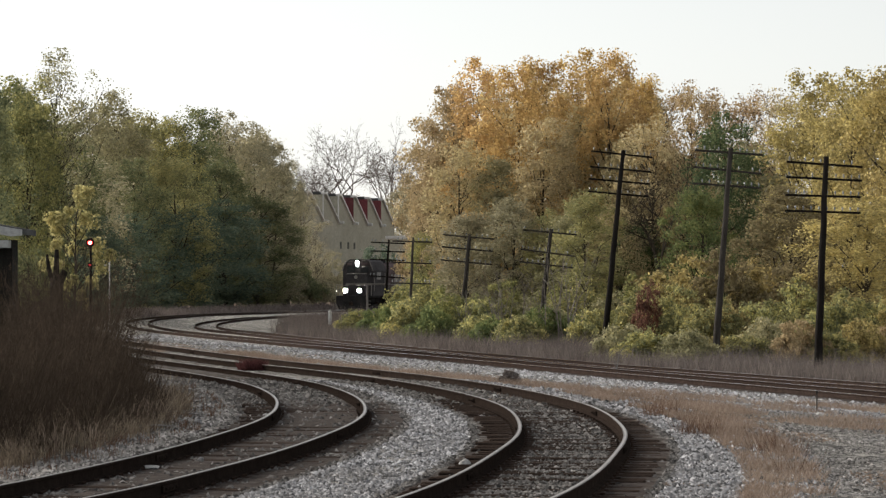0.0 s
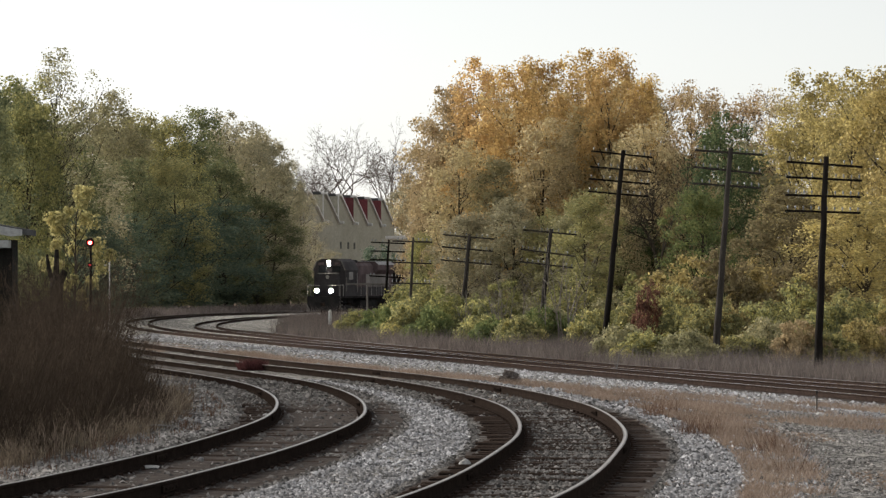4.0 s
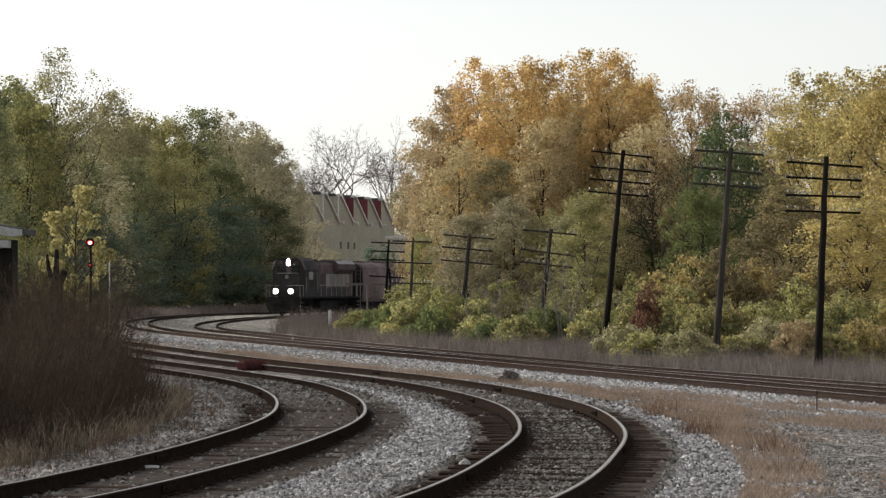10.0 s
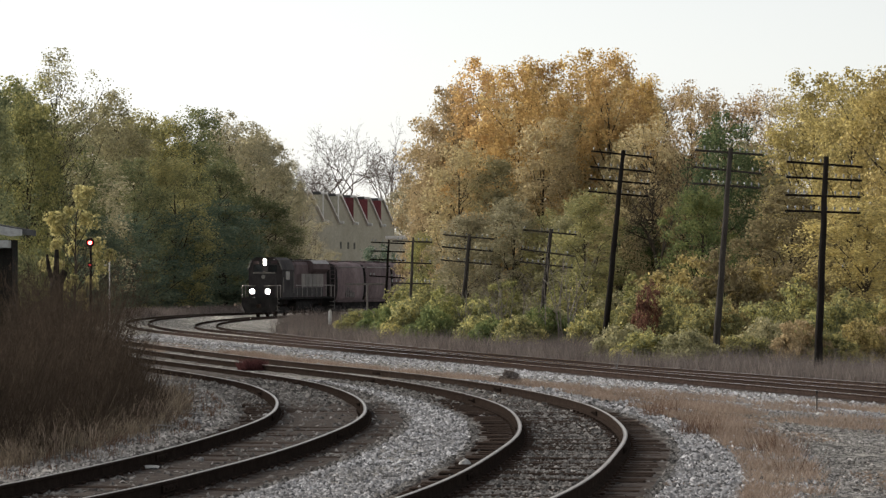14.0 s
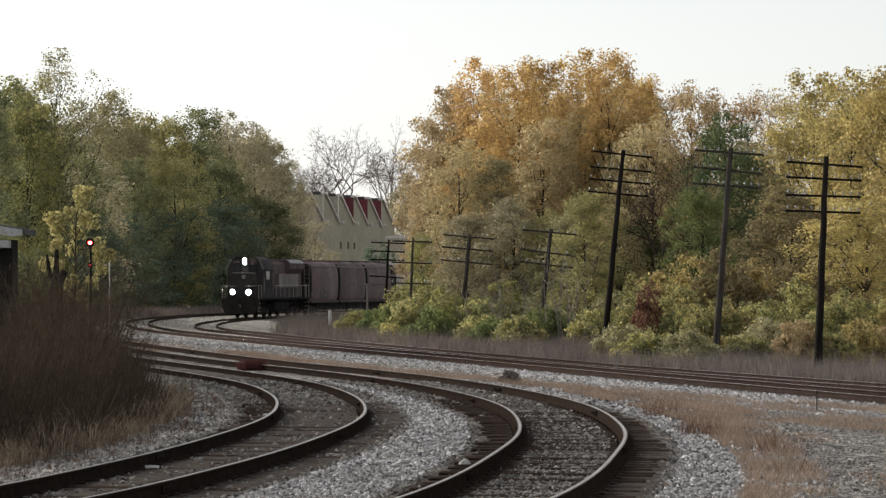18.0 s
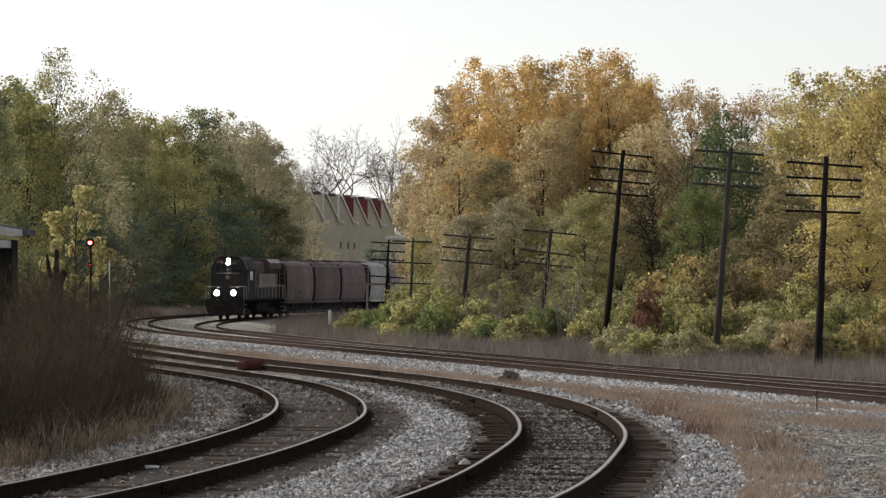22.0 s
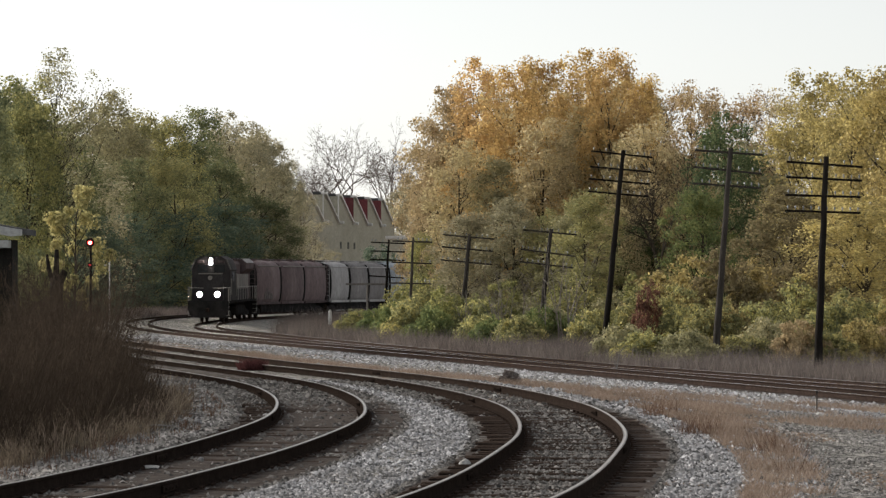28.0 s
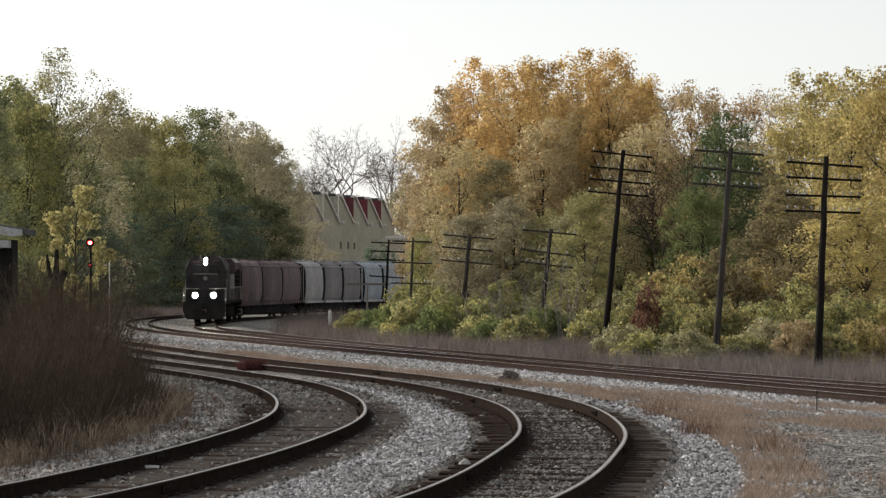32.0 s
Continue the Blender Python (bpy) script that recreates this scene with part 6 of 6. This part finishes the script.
    extrude(bm, [(-1.0, 3.5), (-1.42, 3.9), (-1.42, 4.35), (-1.1, 4.62), (1.1, 4.62), (1.42, 4.35), (1.42, 3.9), (1.0, 3.5)], "x", -7.4, -2.2)
    part("radiator", bm, M_HOOD, t, "flared dark radiator housing")
    bm = bmesh.new()
    extrude(bm, [(-1.44, 4.36), (-1.12, 4.64), (1.12, 4.64), (1.44, 4.36), (1.12, 4.67), (-1.12, 4.67)], "x", -7.3, -2.3)
    part("radiator_top", bm, M_PALECAR, t, "dusty pale radiator top")
    bm = bmesh.new()
    for x in (-6.2, -4.8, -3.4):
        rod(bm, (x, 0, 4.6), (x, 0, 4.74), 0.55, n=16)
    part("fans", bm, M_BLACK, t)
    bm = bmesh.new()
    box(bm, (1.0, 0, 4.62), (1.3, 0.7, 0.3), 0.05)
    part("exhaust", bm, M_BLACK, t)
    for sy in (-1, 1):
        bm = bmesh.new()
        for i in range(8):
            x = 2.8 - i * 1.5
            rod(bm, (x, sy * 1.46, 1.55), (x, sy * 1.46, 2.55), 0.022, n=5)
        rod(bm, (3.2, sy * 1.46, 2.55), (-8.0, sy * 1.46, 2.55), 0.024, n=6)
        part("side_handrail", bm, M_RAILING, t, "pale handrail")
        bm = bmesh.new()
        box(bm, (0, sy * 1.46, 1.52), (16.6, 0.06, 0.12))
        part("sill", bm, M_RAILING, t, "pale side sill")
    bm = bmesh.new()
    box(bm, (0, 0, 0.85), (4.6, 2.7, 0.8), 0.15)
    part("fuel_tank", bm, M_BLACK, t)
    for x in (5.4, -5.4):
        truck(t, x, 2.75, 2, 0.5)
    return t


SIDE = [(1.36, 1.12), (1.50, 1.5), (1.58, 2.2), (1.58, 3.0), (1.53, 3.7), (1.44, 4.12), (1.2, 4.38), (0.6, 4.55), (0.0, 4.58)]


def ring(x, k):
    half = [(y * k, 2.7 + (z - 2.7) * (0.5 + 0.5 * k)) for y, z in SIDE]
    pts = half + [(-y, z) for y, z in half[-2::-1]]
    return [(x, y, z) for y, z in pts]


def bay_mesh(x0, x1):
    """One rounded tank-like bay between x0 and x1."""
    xs = [(x0, 0.8), (x0 + 0.07, 0.9), (x0 + 0.2, 0.955), (x0 + 0.6, 1.0), (x1 - 0.6, 1.0), (x1 - 0.2, 0.955), (x1 - 0.07, 0.9), (x1, 0.8)]
    bm = bmesh.new()
    rows = [[bm.verts.new(p) for p in ring(x, k)] for x, k in xs]
    n = len(rows[0])
    for a, b in zip(rows, rows[1:]):
        for i in range(n):
            bm.faces.new((a[i], a[(i + 1) % n], b[(i + 1) % n], b[i]))
    bm.faces.new(rows[0])
    bm.faces.new(rows[-1][::-1])
    bmesh.ops.recalc_face_normals(bm, faces=bm.faces[:])
    for f in bm.faces:
        f.smooth = True
        # faces turned to the gaps take the black slot: shade put into colour
        f.material_index = 1 if abs(f.normal.x) > 0.6 else 0
    return bm


def build_hopper(label, length, paints, walkway, sill_drop=0.0):
    t = empty("hopper_car", label, "hopper car", group="hopper cars")
    L = length / 2 - 0.4
    n = len(paints)
    pitch = 2 * L / n
    bm = bmesh.new()
    box(bm, (0, 0, 1.05), (2 * L + 0.6, 0.6, 0.3), 0.02)
    part("centre_sill", bm, M_BLACK, t)
    # dark box added to stand in for the shade under the car
    bm = bmesh.new()
    box(bm, (0, 0, 0.74), (2 * L - 5.2, 2.3, 0.66), 0.05)
    part("brake_rigging", bm, M_BLACK, t)
    for i, paint in enumerate(paints):
        x1 = L - i * pitch
        x0 = x1 - pitch
        part("bay", bay_mesh(x0 + 0.31, x1 - 0.31), paint, t).data.materials.append(M_BLACK)
        bm = bmesh.new()
        for sy in (-1, 1):
            box(bm, ((x0 + x1) / 2, sy * 1.42, 1.16), (pitch - 0.5, 0.1, 0.2), 0.02)
        if paint is M_BROWN:
            part("sill", bm, M_HOOD, t, "dark brown side sill")
        else:
            part("sill", bm, M_PALECAR, t, "paler side sill")
        bm = bmesh.new()
        for sy in (-1, 1):
            box(bm, ((x0 + x1) / 2, sy * 1.475, 4.10), (pitch - 0.7, 0.07, 0.09), 0.02)
        part("top_rail", bm, M_PALECAR if paint is not M_BROWN else M_PANEL, t, "paler top rail")
        bm = bmesh.new()
        c = (x0 + x1) / 2
        w = pitch / 2 - 0.6
        top = [bm.verts.new((c + sx * w, sy * 1.25, 1.15)) for sx, sy in ((-1, -1), (1, -1), (1, 1), (-1, 1))]
        bot = [bm.verts.new((c + sx * 0.45, sy * 0.4, 0.42)) for sx, sy in ((-1, -1), (1, -1), (1, 1), (-1, 1))]
        for a in range(4):
            bm.faces.new((top[a], top[(a + 1) % 4], bot[(a + 1) % 4], bot[a]))
        bm.faces.new(bot)
        bmesh.ops.recalc_face_normals(bm, faces=bm.faces[:])
        part("hopper_outlet", bm, M_BLACK, t)
    # shell coloured black to paint the shade in the gaps between bays
    bm = bmesh.new()
    extrude(bm, [(y * 0.55, 2.7 + (z - 2.7) * 0.86) for y, z in SIDE] + [(-y * 0.55, 2.7 + (z - 2.7) * 0.86) for y, z in SIDE[-2::-1]], "x", -L + 0.12, L - 0.12)
    part("inner_body", bm, M_BLACK, t, "inner shell painted black as gap shade")
    bm = bmesh.new()
    box(bm, (0, 0.0, 4.66), (2 * L, 0.7, 0.05), 0.01)
    for i in range(int(L)):
        box(bm, (-L + 1 + 2 * i, 0, 4.6), (0.06, 0.7, 0.1))
    part("running_board", bm, walkway, t, "roof walkway")
    for k in range(n * 2):
        bm = bmesh.new()
        rod(bm, (-L + (k + 0.5) * L / n, 0.62, 4.5), (-L + (k + 0.5) * L / n, 0.62, 4.68), 0.3, n=12)
        part("hatch", bm, paints[0], t)
    for sx in (-1, 1):
        for sy in (-1, 1):
            bm = bmesh.new()
            rod(bm, (sx * (L + 0.25), sy * 1.4, 1.1), (sx * (L + 0.25), sy * 1.4, 4.3), 0.03, n=5)
            rod(bm, (sx * (L + 0.25), sy * 0.95, 1.1), (sx * (L + 0.25), sy * 0.95, 4.3), 0.03, n=5)
            for k in range(10):
                rod(bm, (sx * (L + 0.25), sy * 0.95, 1.3 + 0.36 * k), (sx * (L + 0.25), sy * 1.4, 1.3 + 0.36 * k), 0.018, n=5)
            part("ladder", bm, paints[0], t)
        bm = bmesh.new()
        box(bm, (sx * (L + 0.2), 0, 1.1), (0.5, 2.9, 0.12), 0.02)
        part("end_platform", bm, M_BLACK, t)
        bm = bmesh.new()
        box(bm, (sx * (L + 0.42), 0, 0.88), (0.35, 0.22, 0.28), 0.05)
        part("coupler", bm, M_RAIL, t)
        truck(t, sx * (L - 1.6), 1.75, 2)
    return t


M_FADED = surface("faded_spray_paint", (0.09, 0.076, 0.072), (0.2, 0.18, 0.17), 2.0, 0.8, 0, 0.05, 8, 0.4)


def painted_marks(car, x0):
    """Pale illegible paint low on a bay's side."""
    for i, (dx, z, w, h) in enumerate(((0.1, 1.78, 0.35, 0.6), (0.62, 1.95, 0.5, 0.85), (1.25, 1.78, 0.6, 0.62), (1.98, 1.7, 0.7, 0.5))):
        bm = bmesh.new()
        box(bm, (x0 - dx, 1.57, z), (w, 0.05, h), 0.01)
        part("paint_bar", bm, M_FADED, car, "faded pale sprayed paint bar")


TRAIN = [
    (build_loco(), 18.0),
    (build_hopper("rust brown covered hopper car with three rounded bays", 24.5, [M_BROWN] * 3, M_PANEL), 24.5),
    (build_hopper("grey covered hopper car with a paler first bay", 17.2, [M_PALECAR, M_GREYCAR, M_GREYCAR], M_PALECAR), 17.2),
    (build_hopper("pale blue-grey covered hopper car", 17.2, [M_BLUECAR] * 3, M_PALECAR), 17.2),
    (build_hopper("grey covered hopper car", 17.2, [M_GREYCAR] * 3, M_PALECAR), 17.2),
]


painted_marks(TRAIN[1][0], 9.6)


def on_line(s):
    a = np.arange(len(line_far)) * 0.25
    x, y = np.interp(s, a, line_far[:, 0]), np.interp(s, a, line_far[:, 1])
    return Vector((x, y, float(far_rail_z(y))))


# seconds and metres along the far main track of the leading pilot
RUN = [(0.0, 231.75), (3.0, 225.6), (6.0, 219.6), (9.0, 213.8), (12.0, 208.2), (15.0, 202.7), (19.0, 195.25), (23.0, 187.75), (28.0, 178.3), (32.0, 170.8)]


def run_at(t):
    return float(np.interp(t, [r[0] for r in RUN], [r[1] for r in RUN]))


def motions():
    times = [i * 0.5 for i in range(65)]
    back = 0.0
    for thing, length in TRAIN:
        arm = length / 2 - 3.0
        rows = []
        for t in times:
            mid = run_at(t) + back + length / 2
            f, b = on_line(mid - arm), on_line(mid + arm)
            c, d = (f + b) / 2, (f - b).normalized()
            left = Vector((0, 0, 1)).cross(d).normalized()
            m = Matrix((d, left, d.cross(left))).transposed().to_4x4()
            m.translation = c
            rows.append((t, m))
        walk(thing, rows)
        back += length
    for w, x, radius in WHEELS:
        rows = []
        for i in range(129):
            t = i * 0.25
            turn = (run_at(0) - run_at(t)) / radius
            rows.append((t, Matrix.Translation((x, 0, radius)) @ Matrix.Rotation(turn, 4, "Y")))
        walk(w, rows)


motions()
